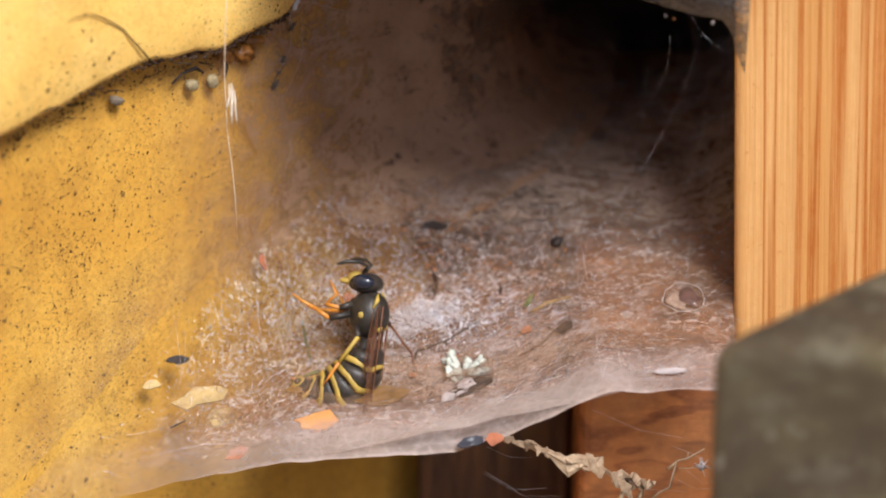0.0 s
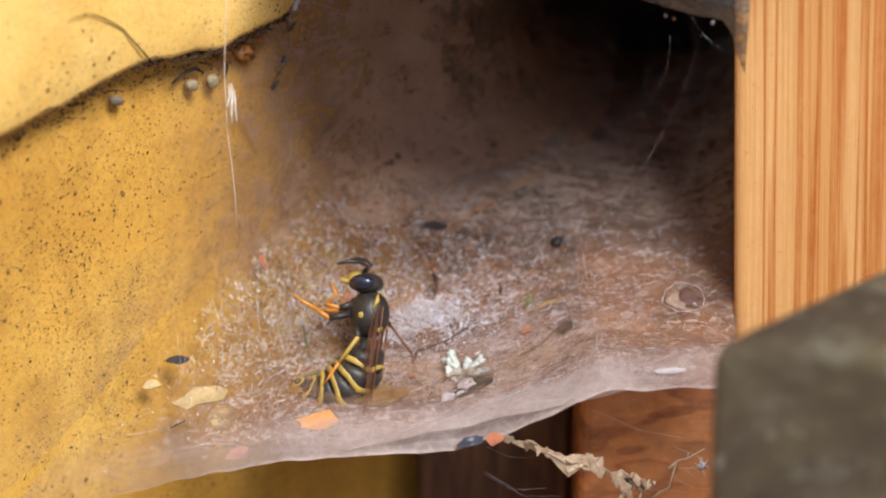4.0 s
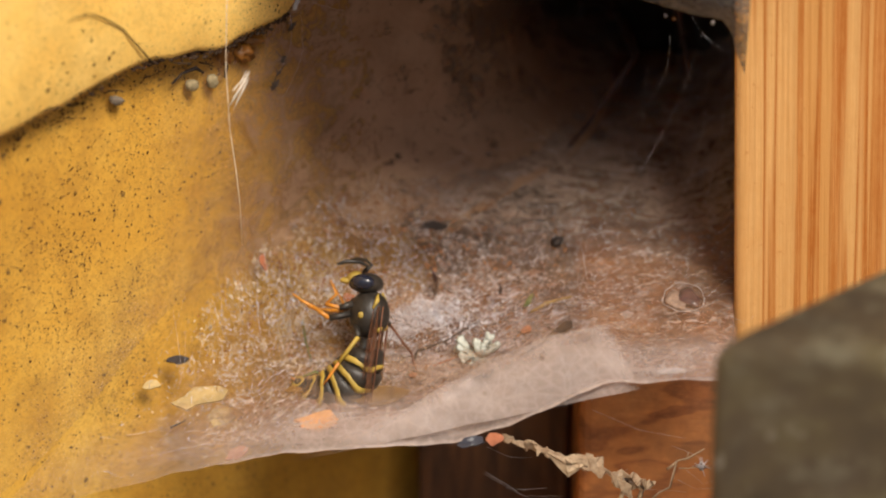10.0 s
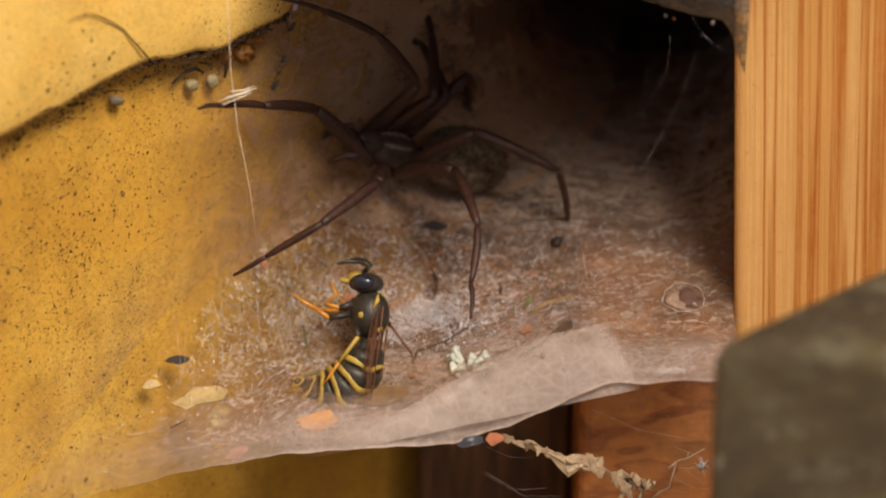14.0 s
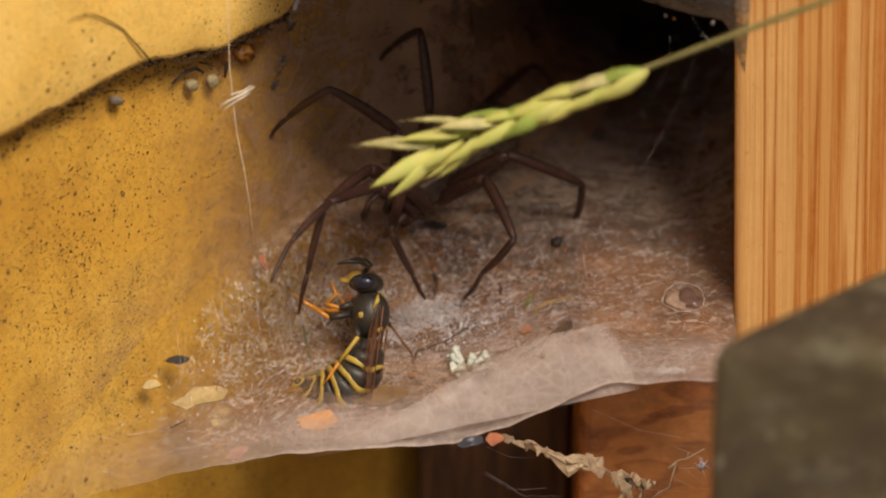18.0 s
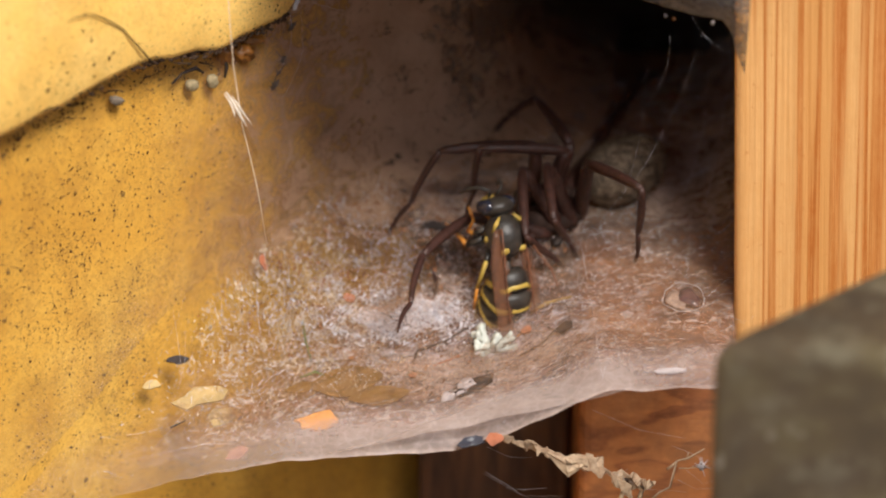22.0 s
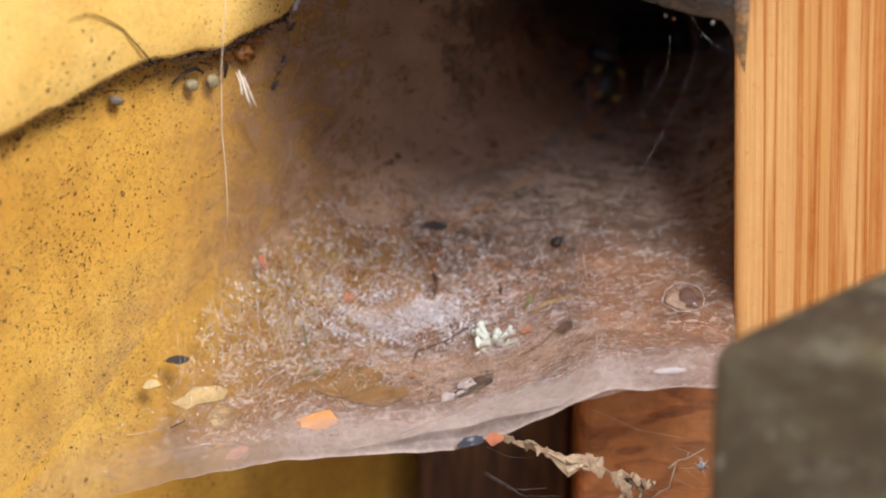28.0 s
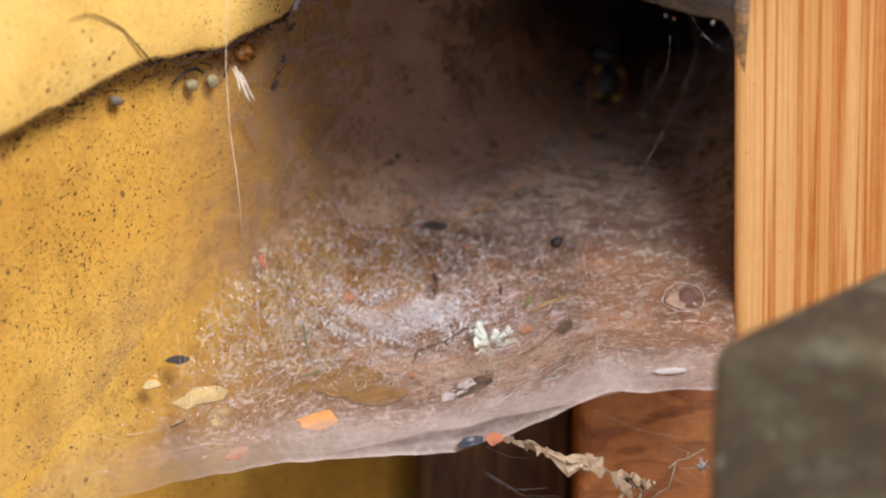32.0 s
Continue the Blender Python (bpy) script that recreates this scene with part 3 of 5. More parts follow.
GLOSS = plain("compound_eye", (0.02, 0.021, 0.035), 0.22, 0.6)

# ---- the spider ----
# Body frame: X forwards, Y to its left, Z up.
# Each leg: the lengths of femur, tibia, metatarsus and tarsus.
SIZES = ((8.9, 9.2, 6.9, 4.4), (8.4, 8.7, 6.5, 4.0), (8.0, 7.8, 6.0, 3.8), (9.2, 9.2, 7.2, 4.4))
HIPS = ((2.3, 1.7, -0.7), (1.0, 2.1, -0.8), (-0.4, 2.1, -0.8), (-1.7, 1.6, -0.7))


def leg_segment(name, length, r0, r1, parent, seed, bristles=10):
    bm = bmesh.new()
    n = 9
    pts, rad = [], []
    for k in range(n + 1):
        u = k / n
        pts.append((length * u, 0, 0.22 * math.sin(u * math.pi)))
        swell = 1 + 0.22 * math.sin(u * math.pi) - 0.18 * (u < 0.02) - 0.22 * (u > 0.98)
        rad.append((r0 + (r1 - r0) * u) * swell)
    tube(bm, pts, rad, 8)
    rng = random.Random(seed)
    for k in range(bristles):
        u = rng.uniform(0.08, 0.95)
        a = rng.uniform(0, 2 * math.pi)
        r = r0 + (r1 - r0) * u
        root = Vector((length * u, math.cos(a) * r, math.sin(a) * r))
        tube(bm, [root, root + Vector((0.35, math.cos(a) * 0.45, math.sin(a) * 0.45))], [0.035, 0.008], 3)
    return part(name, bm, LEG, parent)


def build_spider():
    ob = thing("spider", (0, 0, 0), "large brown house spider with long legs on its web", "spider")
    bm = blob(bmesh.new(), (0, 0, 0), (3.3, 2.45, 1.35), seg=22, rings=14)
    blob(bm, (2.5, 0, 0.35), (1.65, 1.35, 1.2), seg=18, rings=12)
    carapace = part("carapace", bm, CARAPACE, ob, "brown carapace")
    for side in (1, -1):
        part("streak", tube(bmesh.new(), [(-1.9, side * 0.5, 1.05), (-0.6, side * 0.85, 1.28), (0.8, side * 0.8, 1.3), (1.7, side * 0.6, 1.28)], [0.1, 0.26, 0.30, 0.08], 8), STREAK, carapace, "pale streak")
        part("jaw", blob(bmesh.new(), (3.75, side * 0.55, -0.75), (0.72, 0.55, 1.25), (0, -20, 0)), FANG, ob, "black jaw")
        palp = tube(bmesh.new(), [(3.3, side * 1.0, -0.4), (4.4, side * 1.7, 0.35), (5.5, side * 1.7, 0.0), (6.2, side * 1.5, -1.3), (6.3, side * 1.4, -1.9)], [0.36, 0.36, 0.30, 0.36, 0.16], 8)
        part("palp", palp, LEG, ob)
    for x, y, z in ((3.95, 0.35, 1.0), (3.95, -0.35, 1.0), (3.7, 0.8, 1.05), (3.7, -0.8, 1.05)):
        part("eye", blob(bmesh.new(), (x, y, z), (0.19, 0.19, 0.19), seg=8, rings=6), GLOSS, carapace)
    bm = blob(bmesh.new(), (-8.2, 0, 0.2), (4.7, 3.3, 3.2), seg=28, rings=20, rough=0.05, seed=2)
    rng = random.Random(12)
    for k in range(800):
        a, c = rng.uniform(0, 2 * math.pi), rng.uniform(-0.95, 0.9)
        s = math.sqrt(1 - c * c)
        root = Vector((-8.2 + 4.6 * c, 3.25 * s * math.cos(a), 0.2 + 3.15 * s * math.sin(a)))
        out = Vector((c * 0.5 - 0.6, s * math.cos(a), s * math.sin(a))).normalized()
        tube(bm, [root, root + out * 0.55], [0.03, 0.008], 3)
    abdomen = part("abdomen", bm, COAT, ob, "mottled hairy grey-brown abdomen")
    part("waist", tube(bmesh.new(), [(-2.4, 0, 0.1), (-4.2, 0, 0.1)], 0.5, 8), CARAPACE, ob)
    for side in (1, -1):
        part("spinneret", tube(bmesh.new(), [(-12.4, side * 0.45, -0.3), (-13.6, side * 0.6, -0.4)], [0.3, 0.12], 6), LEG, abdomen)
    legs = []
    for side in (1, -1):
        for k in range(4):
            a, b, c, d = SIZES[k]
            femur = leg_segment("leg", a, 0.68, 0.56, ob, 20 + k, 34)
            tibia = leg_segment("tibia", b, 0.50, 0.38, femur, 30 + k, 34)
            metatarsus = leg_segment("metatarsus", c, 0.34, 0.26, femur, 40 + k, 26)
            tarsus = leg_segment("tarsus", d, 0.24, 0.13, femur, 50 + k, 16)
            legs.append((side, k, (femur, tibia, metatarsus, tarsus)))
    return ob, legs


spider, spider_legs = build_spider()


# How a leg is held: its way out from the body (degrees from straight ahead), its plane's lean, and the slope of each segment.
REST = ((28, 0, 55, 5, -45, -60), (62, 0, 60, 5, -50, -65), (105, 0, 60, 5, -50, -65), (148, 0, 50, 5, -45, -60))


def leg_pose(side, k, held):
    """Poses of the femur on the body and of the three further segments on the femur."""
    out, lean, *slopes = (radians(a) for a in held)
    d = Vector((math.cos(out), side * math.sin(out), 0))
    w = Vector((-math.sin(out) * math.sin(lean), side * math.cos(out) * math.sin(lean), math.cos(lean)))
    x = d * math.cos(slopes[0]) + w * math.sin(slopes[0])
    z = w * math.cos(slopes[0]) - d * math.sin(slopes[0])
    m = Matrix((x, z.cross(x), z)).transposed().to_4x4()
    m.translation = Vector((HIPS[k][0], HIPS[k][1] * side, HIPS[k][2])) * MM
    got = [m]
    px, pz = SIZES[k][0], 0.0
    for length, slope in zip(SIZES[k][1:], slopes[1:]):
        fall = slopes[0] - slope
        got.append(pose(px * MM, 0, pz * MM, 0, math.degrees(fall), 0))
        px += length * math.cos(fall)
        pz -= length * math.sin(fall)
    return got


def leg_rows(side, k, states):
    """Rows for the four segments; a large change of hold gets rows on the way."""
    rows = ([], [], [], [])
    last = None
    for t, body, legs in states:
        held = legs[(0 if side > 0 else 4) + k]
        if last:
            steps = min(int((t - last[0]) * FPS + 0.01), 1 + int(max(abs(a - b) for a, b in zip(held, last[1])) / 45))
            for j in range(1, steps):
                u = j / steps
                for row, m in zip(rows, leg_pose(side, k, [a + (b - a) * u for a, b in zip(last[1], held)])):
                    row.append((last[0] + (t - last[0]) * u, m))
        for row, m in zip(rows, leg_pose(side, k, held)):
            row.append((t, m))
        last = (t, held)
    return rows


def stride(step, spread=1.0):
    """Eight legs of a running spider: each second leg swings forward in turn."""
    legs = []
    for side in (0, 1):
        for k, (out, lean, *slopes) in enumerate(REST):
            swing = 14 if (k + side + step) % 2 else -12
            legs.append((out - swing, lean, slopes[0] / spread + (8 if swing > 0 else -4), slopes[1], slopes[2], slopes[3]))
    return legs


# ---- the wasp ----
# Body frame: X towards the head, Z its back, Y its left.
def build_wasp():
    ob = thing("wasp", (0, 0, 0), "dead black and yellow wasp with curled abdomen, caught in the web", "wasp")
    thorax = part("thorax", blob(bmesh.new(), (0, 0, 0), (2.25, 1.85, 1.95), seg=20, rings=14), BLACK, ob, "glossy black thorax")
    for side in (1, -1):
        part("stripe", tube(bmesh.new(), [(0.7, side * 1.75, 0.75), (1.4, side * 1.4, 1.05), (2.0, side * 0.8, 0.95)], [0.1, 0.24, 0.1], 6), LEMON, thorax, "yellow collar stripe")
        part("spot", blob(bmesh.new(), (-1.3, side * 1.0, 1.35), (0.36, 0.5, 0.2), (0, -30, 0), 10, 6), LEMON, thorax, "yellow spot")
        part("spot", blob(bmesh.new(), (0.0, side * 1.78, -0.35), (0.34, 0.18, 0.28), (0, 0, 0), 10, 6), LEMON, thorax, "yellow spot")
    head = part("head", blob(bmesh.new(), (2.85, 0, -0.45), (0.95, 1.7, 1.65), seg=20, rings=14), BLACK, ob, "black head with yellow face")
    part("face", blob(bmesh.new(), (3.3, 0, -1.6), (0.6, 0.95, 0.8), (0, 30, 0), 14, 8), LEMON, head, "yellow face plate")
    for side in (1, -1):
        part("eye", blob(bmesh.new(), (3.05, side * 1.3, -0.5), (0.72, 0.62, 1.15), (0, 0, 0), 14, 10), GLOSS, head, "shiny dark eye")
        part("mandible", blob(bmesh.new(), (3.0, side * 0.5, -2.3), (0.3, 0.35, 0.6), (0, 0, 0), 10, 6), LEMON, head)
        part("antenna", tube(bmesh.new(), [(3.9, side * 0.4, -0.7), (4.5, side * 0.7, -0.2), (4.9, side * 1.3, -0.9), (4.9, side * 1.9, -2.0), (4.6, side * 2.2, -2.8)], [0.16, 0.14, 0.17, 0.2, 0.12], 6), BLACK, head, "black antenna")
    # the abdomen: six overlapping rings along a curl to the belly side
    abdomen = part("abdomen", tube(bmesh.new(), [(-2.3, 0, -0.2), (-3.0, 0, -0.3), (-3.5, 0, -0.3)], [0.5, 0.45, 0.9], 10), BLACK, ob, "banded abdomen")
    turn, x, z = radians(178), -3.2, -0.3
    widths = (1.5, 2.2, 2.45, 2.3, 1.85, 1.2, 0.35)
    for k in range(6):
        ln = 1.38 if k < 4 else 1.15
        turn2 = turn + radians(16)
        bm, band = bmesh.new(), bmesh.new()
        p0 = Vector((x, 0, z))
        mid = p0 + Vector((math.cos(turn), 0, math.sin(turn))) * ln * 0.55
        end = mid + Vector((math.cos(turn2), 0, math.sin(turn2))) * ln * 0.65
        r0, r1 = widths[k], widths[k + 1]
        tube(bm, [p0, p0.lerp(mid, 0.5), mid, end], [r0 * 0.9, (r0 + r1) / 2 * 1.0, (r0 + r1) / 2 * 1.03, r1 * 0.93], 20)
        seg = part("tergite", bm, BLACK, abdomen)
        tube(band, [mid.lerp(end, 0.12), mid.lerp(end, 0.34), mid.lerp(end, 0.62), end], [(r0 + r1) / 2 * 0.95, (r0 + r1) / 2 * 1.045, (r0 + r1) / 2 * 0.3 + r1 * 0.735, r1 * 0.9], 20)
        for v in band.verts:
            a = math.atan2(v.co.y, (v.co - mid).dot(Vector((-math.sin(turn), 0, math.cos(turn)))))
            v.co += Vector((math.cos(turn), 0, math.sin(turn))) * (0.24 * math.cos(3 * a) + 0.10 * math.cos(6 * a))
        part("band", band, LEMON, abdomen, "yellow band")
        turn = turn2 + radians(7)
        x, z = end.x, end.z
    part("sting", tube(bmesh.new(), [(x, 0, z), (x + 0.2, 0, z - 0.6)], [0.14, 0.02], 6), AMBER, abdomen)
    # legs, drawn up towards the face
    paths = (
        ((0.9, 1.0, -1.4), (0.5, 1.5, -2.5), (0.7, 1.2, -3.9), (1.7, 1.0, -3.0), (3.0, 0.9, -3.7)),
        ((0.0, 1.3, -1.5), (-0.5, 2.0, -3.3), (0.4, 1.7, -5.0), (0.9, 1.5, -6.2), (1.5, 1.3, -7.2)),
        ((-1.2, 1.3, -0.9), (-2.0, 2.1, -0.4), (-4.5, 2.5, -2.0), (-5.8, 2.4, -2.8), (-6.7, 2.3, -3.4)),
    )
    for side in (1, -1):
        for k, path in enumerate(paths):
            pts = [Vector((a, b * side, c)) for a, b, c in path]
            if side < 0 and k == 2:
                pts = [Vector(p) for p in ((-0.6, -1.3, 0.6), (-1.0, -1.9, 1.6), (-3.6, -2.2, 3.8), (-4.6, -2.2, 4.1), (-5.2, -2.2, 4.4))]
            elif side < 0:
                for j, (dx, dz) in enumerate(((0.2, 0.2), (0.5, 0.5), (-0.5, 0.9), (-0.9, 0.2), (-0.5, -0.2))):
                    pts[j] += Vector((dx, 0, dz))
            leg = part("leg", tube(bmesh.new(), pts[:2], [0.34, 0.28], 8), BLACK, ob)
            thin = 0.55 if side < 0 and k == 2 else 1.0
            part("shin", tube(bmesh.new(), pts[1:3], [0.22 * thin, 0.19 * thin], 8), VEIN if thin < 1 else LEMON if k == 2 else AMBER, leg, "brown shin" if thin < 1 else "yellow shin" if k == 2 else "orange shin")
            part("foot", tube(bmesh.new(), pts[2:], [0.17 * thin, 0.13 * thin, 0.07], 8), VEIN if thin < 1 else AMBER, leg, "orange foot")
    # folded wings along the back
    for side in (1, -1):
        for k, (ln, wd, lift) in enumerate(((9.8, 1.25, 0.0), (6.8, 0.9, -0.35))):
            bm = bmesh.new()
            rows = []
            for i in range(13):
                u = i / 12
                w = wd * (0.25 + 0.75 * math.sin(min(1, u * 1.15) * math.pi * 0.72))
                c = Vector((0.9 - ln * u, side * (1.55 + 0.35 * u), 1.25 + lift - 0.5 * u))
                rows.append([bm.verts.new(c + Vector((0, side * w * 0.75 * (j - 1), 0.14 * w * (1 - j)))) for j in range(3)])
            for p, q in zip(rows, rows[1:]):
                for j in range(2):
                    bm.faces.new((p[j], q[j], q[j + 1], p[j + 1]))
            wing = part("wing", bm, WING, ob, "folded amber wing")
            thick = wing.modifiers.new("thickness", "SOLIDIFY")
            thick.thickness = 0.00004
            part("wing_vein", tube(bmesh.new(), [(0.9 - ln * i / 6, side * (1.55 + 0.35 * i / 6) - side * 0.3, 1.6 + lift - 0.55 * i / 6) for i in range(7)], [0.085, 0.085, 0.08, 0.07, 0.06, 0.045, 0.03], 6), VEIN, wing)
    return ob


wasp = build_wasp()

# ---- the grass stalk that teases the spider ----
GRASS = plain("green_grass_seed", (0.44, 0.46, 0.11), 0.6, 0.3, 0.35, 500, second=(0.55, 0.50, 0.16))
GREENER = plain("fresh_green_grass_seed", (0.32, 0.40, 0.08), 0.6, 0.3, 0.35, 500)
PALEGRASS = plain("straw_grass_seed", (0.56, 0.50, 0.22), 0.6, 0.3, 0.3, 500)
STEM = plain("grass_stem", (0.26, 0.22, 0.08), 0.6, 0.3, 0.3, 300)


def glume(root, tip, wide, flat, keel):
    """A pointed, keeled husk from root to tip: broad across flat, thin through."""
    bm = bmesh.new()
    run = tip - root
    side = run.cross(flat).normalized()
    rings = []
    for u, w in ((0.0, 0.25), (0.2, 0.8), (0.42, 1.0), (0.66, 0.72), (0.86, 0.32), (1.0, 0.04)):
        c = root + run * u + flat * (0.35 * math.sin(u * math.pi))
        rings.append([bm.verts.new(c + side * (w * wide * math.cos(a)) + flat * (w * wide * keel * math.sin(a))) for a in (2 * math.pi * k / 7 for k in range(7))])
    for p, q in zip(rings, rings[1:]):
        for k in range(7):
            bm.faces.new((p[k], p[(k + 1) % 7], q[(k + 1) % 7], q[k]))
    bm.faces.new(rings[0][::-1])
    bm.faces.new(rings[-1])
    return bm


def build_grass():
    """X runs from the tip of the seed head up the stem."""
    ob = thing("grass_stalk", (0, 0, 0), "green grass stalk with a ripening seed head", "grass")
    pts = [(4 + 14 * k, 0.5 * math.sin(k * 0.5), -0.9 * math.sin(k * 0.33)) for k in range(14)]
    part("stem", tube(bmesh.new(), pts, [0.18, 0.24, 0.28, 0.3] + [0.32] * 10, 8), STEM, ob, "thin green-brown stem")
    rng = random.Random(5)
    for k in range(34):
        u = k / 33
        x = 0.8 + 21.5 * u ** 1.25
        bushy = smooth_step(0.75, 0.2, u)
        a = (k % 2) * 2.2 + rng.uniform(-0.7, 0.7) + 0.2
        ln = rng.uniform(4.6, 6.4) + 0.8 * bushy
        out = Vector((0, math.cos(a), math.sin(a)))
        far = (1.1 + 2.1 * bushy) * rng.uniform(0.5, 1.15)
        root = Vector((x + ln * 0.66, 0.5 * math.sin((x + ln * 0.66 - 4) / 28), 0)) + out * 0.25
        tip = Vector((x - ln * 0.34 + 0.4 * rng.random(), 0, 0)) + out * far
        spike = part("spikelet", glume(root, tip, rng.uniform(0.62, 0.95), out, 0.55), (GRASS, GREENER, PALEGRASS)[rng.choice((0, 0, 0, 1, 2))], ob)
        if k % 2 == 0:
            part("awn", tube(bmesh.new(), [tip, tip + Vector((-1.2, 0, 0)) + out * 0.3], [0.04, 0.012], 4), STEM, spike)
    return ob


grass = build_grass()

# ---- litter in the web ----
ORANGE = plain("orange_paint_flake", (0.85, 0.36, 0.05), 0.6, 0.3, 0.3, 300)
CREAM = plain("pale_wood_chip", (0.56, 0.40, 0.17), 0.7, 0.3, 0.25, 400)
HUSK = membrane("brown_husk", (0.21, 0.11, 0.028), 0.93)
LICHEN = plain("pale_lichen", (0.58, 0.59, 0.52), 0.9, 0.2, 0.25, 500, 0.8)
DARKBIT = plain("dark_crumb", (0.035, 0.024, 0.02), 0.7, 0.3)
REDBIT = plain("red_flake", (0.38, 0.12, 0.05), 0.6, 0.3)
GREENBIT = plain("green_leaf_bit", (0.12, 0.16, 0.04), 0.6, 0.3)
STRAW = plain("dry_straw", (0.36, 0.22, 0.07), 0.65, 0.3)
TWIGGY = plain("dry_curled_bark", (0.52, 0.39, 0.26), 0.8, 0.2, 0.6, 420, 0.9, second=(0.20, 0.12, 0.07))
PURPLE = plain("dark_purple_shell", (0.15, 0.075, 0.07), 0.35, 0.5, 0.5, 700)
LIPBIT = plain("torn_silk_film", (0.40, 0.27, 0.20), 0.7, 0.3)
AMBERBIT = plain("amber_resin", (0.34, 0.13, 0.02), 0.35, 0.5)
BLUEBIT = plain("blue_black_flake", (0.03, 0.03, 0.045), 0.4, 0.5)


def on_web(x, y, lift=0.3, turn=0.0, tilt=0.0):
    """A pose on the sheet, level with its slope."""
    e = 0.6
    lift -= 0.25 * smooth_step(-3, -6, y)
    nx = -(sheet_height(x + e, y) - sheet_height(x - e, y)) / (2 * e)
    ny = -(sheet_height(x, y + e) - sheet_height(x, y - e)) / (2 * e)
    up = Vector((nx, ny, 1)).normalized()
    fwd = Vector((math.cos(radians(turn)), math.sin(radians(turn)), 0))
    fwd = (fwd - up * fwd.dot(up)).normalized()
    m = mmpose((x, y, sheet_height(x, y) + lift), fwd, up)
    return m @ pose(0, 0, 0, tilt, 0, 0)


def oval(a, b, n=12, seed=0, jag=0.12):
    rng = random.Random(seed)
    return [(a * math.cos(2 * math.pi * k / n) * (1 + rng.uniform(-jag, jag)), b * math.sin(2 * math.pi * k / n) * (1 + rng.uniform(-jag, jag))) for k in range(n)]


def shard(a, b, seed, corners=8):
    """An angular outline with broken sides."""
    rng = random.Random(seed * 13 + 1)
    turns = sorted(2 * math.pi * (k + rng.uniform(-0.32, 0.32)) / corners for k in range(corners))
    pts = [(a * math.cos(u) * rng.uniform(0.55, 1.12), b * math.sin(u) * rng.uniform(0.55, 1.12)) for u in turns]
    out = []
    for (x0, y0), (x1, y1) in zip(pts, pts[1:] + pts[:1]):
        out += [(x0, y0), ((2 * x0 + x1) / 3 + rng.uniform(-0.05, 0.05) * a, (2 * y0 + y1) / 3), ((x0 + 2 * x1) / 3, (y0 + 2 * y1) / 3 + rng.uniform(-0.05, 0.05) * a)]
    return out


def flake(name, a, b, thick, m, material, label, category="debris", seed=0, jag=0.15, dome=0.0):
    edge = [(x, y * (1.08 - 0.55 * abs(x / a) ** 2)) for x, y in oval(a, b, 20, seed, jag)] if category == "husk" else shard(a, b, seed)
    return solid(name, chip(edge, thick * 0.5, dome, seed, 0.18), material, None, label, category, m=m, smooth=False)


flake("paint_flake", 2.5, 1.6, 0.5, on_web(-11.5, -8.0, 0.55, 10), ORANGE, "blurred orange flake of paint lying on the web", seed=1)
flake("wood_chip", 2.7, 1.3, 0.5, on_web(-22.8, -3.2, 0.0, 18), CREAM, "pale cream wood chip lying on the web", seed=2)
flake("wood_chip", 1.3, 1.6, 0.4, on_web(-20.7, -5.3, 0.0, 50), CREAM, "small pale triangular chip on the web", seed=3)
flake("wood_chip", 1.2, 0.6, 0.4, on_web(-27.3, -2.2, 0.05, 20), CREAM, "small pale crumb of wood on the web", seed=13)
flake("seed_husk", 3.5, 1.9, 0.15, on_web(-9.0, -2.9, 0.35, 14), HUSK, "flat brown translucent seed husk on the web", "husk", 4, 0.03)
flake("seed_husk", 2.9, 1.2, 0.15, on_web(-6.0, -5.2, 0.75, 6, 4), HUSK, "narrow brown translucent seed husk on the web", "husk", 5, 0.05)
flake("seed_husk", 1.7, 0.6, 0.12, on_web(-13.2, -3.4, 0.35, 15), HUSK, "small brown husk on the web", "husk", 6, 0.05)
flake("red_flake", 0.6, 0.55, 0.3, on_web(7.8, 0.6, 0.5), REDBIT, "small red flake in the web", seed=7)
flake("red_flake", 0.45, 0.4, 0.25, on_web(-2.8, -2.6, 0.5), REDBIT, "tiny red flake in the web", seed=8)
flake("red_flake", 1.3, 1.2, 0.3, on_web(-19.0, -11.2, 0.45, 0), plain("faded_red_flake", (0.52, 0.24, 0.14), 0.7, 0.2), "dull red flake on the web's front edge", seed=9)
flake("red_flake", 0.5, 1.0, 0.2, on_web(-17.2, 8.2, 0.4, 30), REDBIT, "rusty red flake near the wall", seed=10)
flake("red_flake", 0.8, 0.6, 0.2, on_web(-9.0, 6.5, 0.4), REDBIT, "rusty flake in the tangled silk", seed=11)
flake("dark_crumb", 0.9, 0.8, 0.7, on_web(11.0, 12.1, 0.4), DARKBIT, "dark crumb wrapped in silk", seed=12, dome=0.2)
flake("dark_crumb", 0.5, 1.2, 0.5, on_web(0.1, 26.9, 0.5, 10), DARKBIT, "dark crumb stuck to the web tunnel", seed=14)
flake("dark_crumb", 0.5, 1.3, 0.5, on_web(-1.6, 30.6, 0.5, 50), DARKBIT, "dark crumb stuck to the web tunnel", seed=15)
flake("dark_crumb", 1.3, 0.8, 0.3, on_web(-0.9, 15.0, 0.4), DARKBIT, "grey crumb in the silk", seed=16)
flake("dark_leaf_bit", 1.3, 0.8, 0.2, on_web(11.5, -0.6, 0.5, 10), DARKBIT, "dark torn scrap of leaf on the web", seed=17, jag=0.35)
flake("leaf_bit", 0.28, 1.1, 0.15, on_web(8.1, 4.4, 0.5, -25), GREENBIT, "small green scrap of leaf on the web", seed=18)
flake("seed_shell", 1.1, 0.5, 0.5, on_web(-24.9, -0.4, 0.4, 10), DARKBIT, "small brown seed on the web", seed=19)
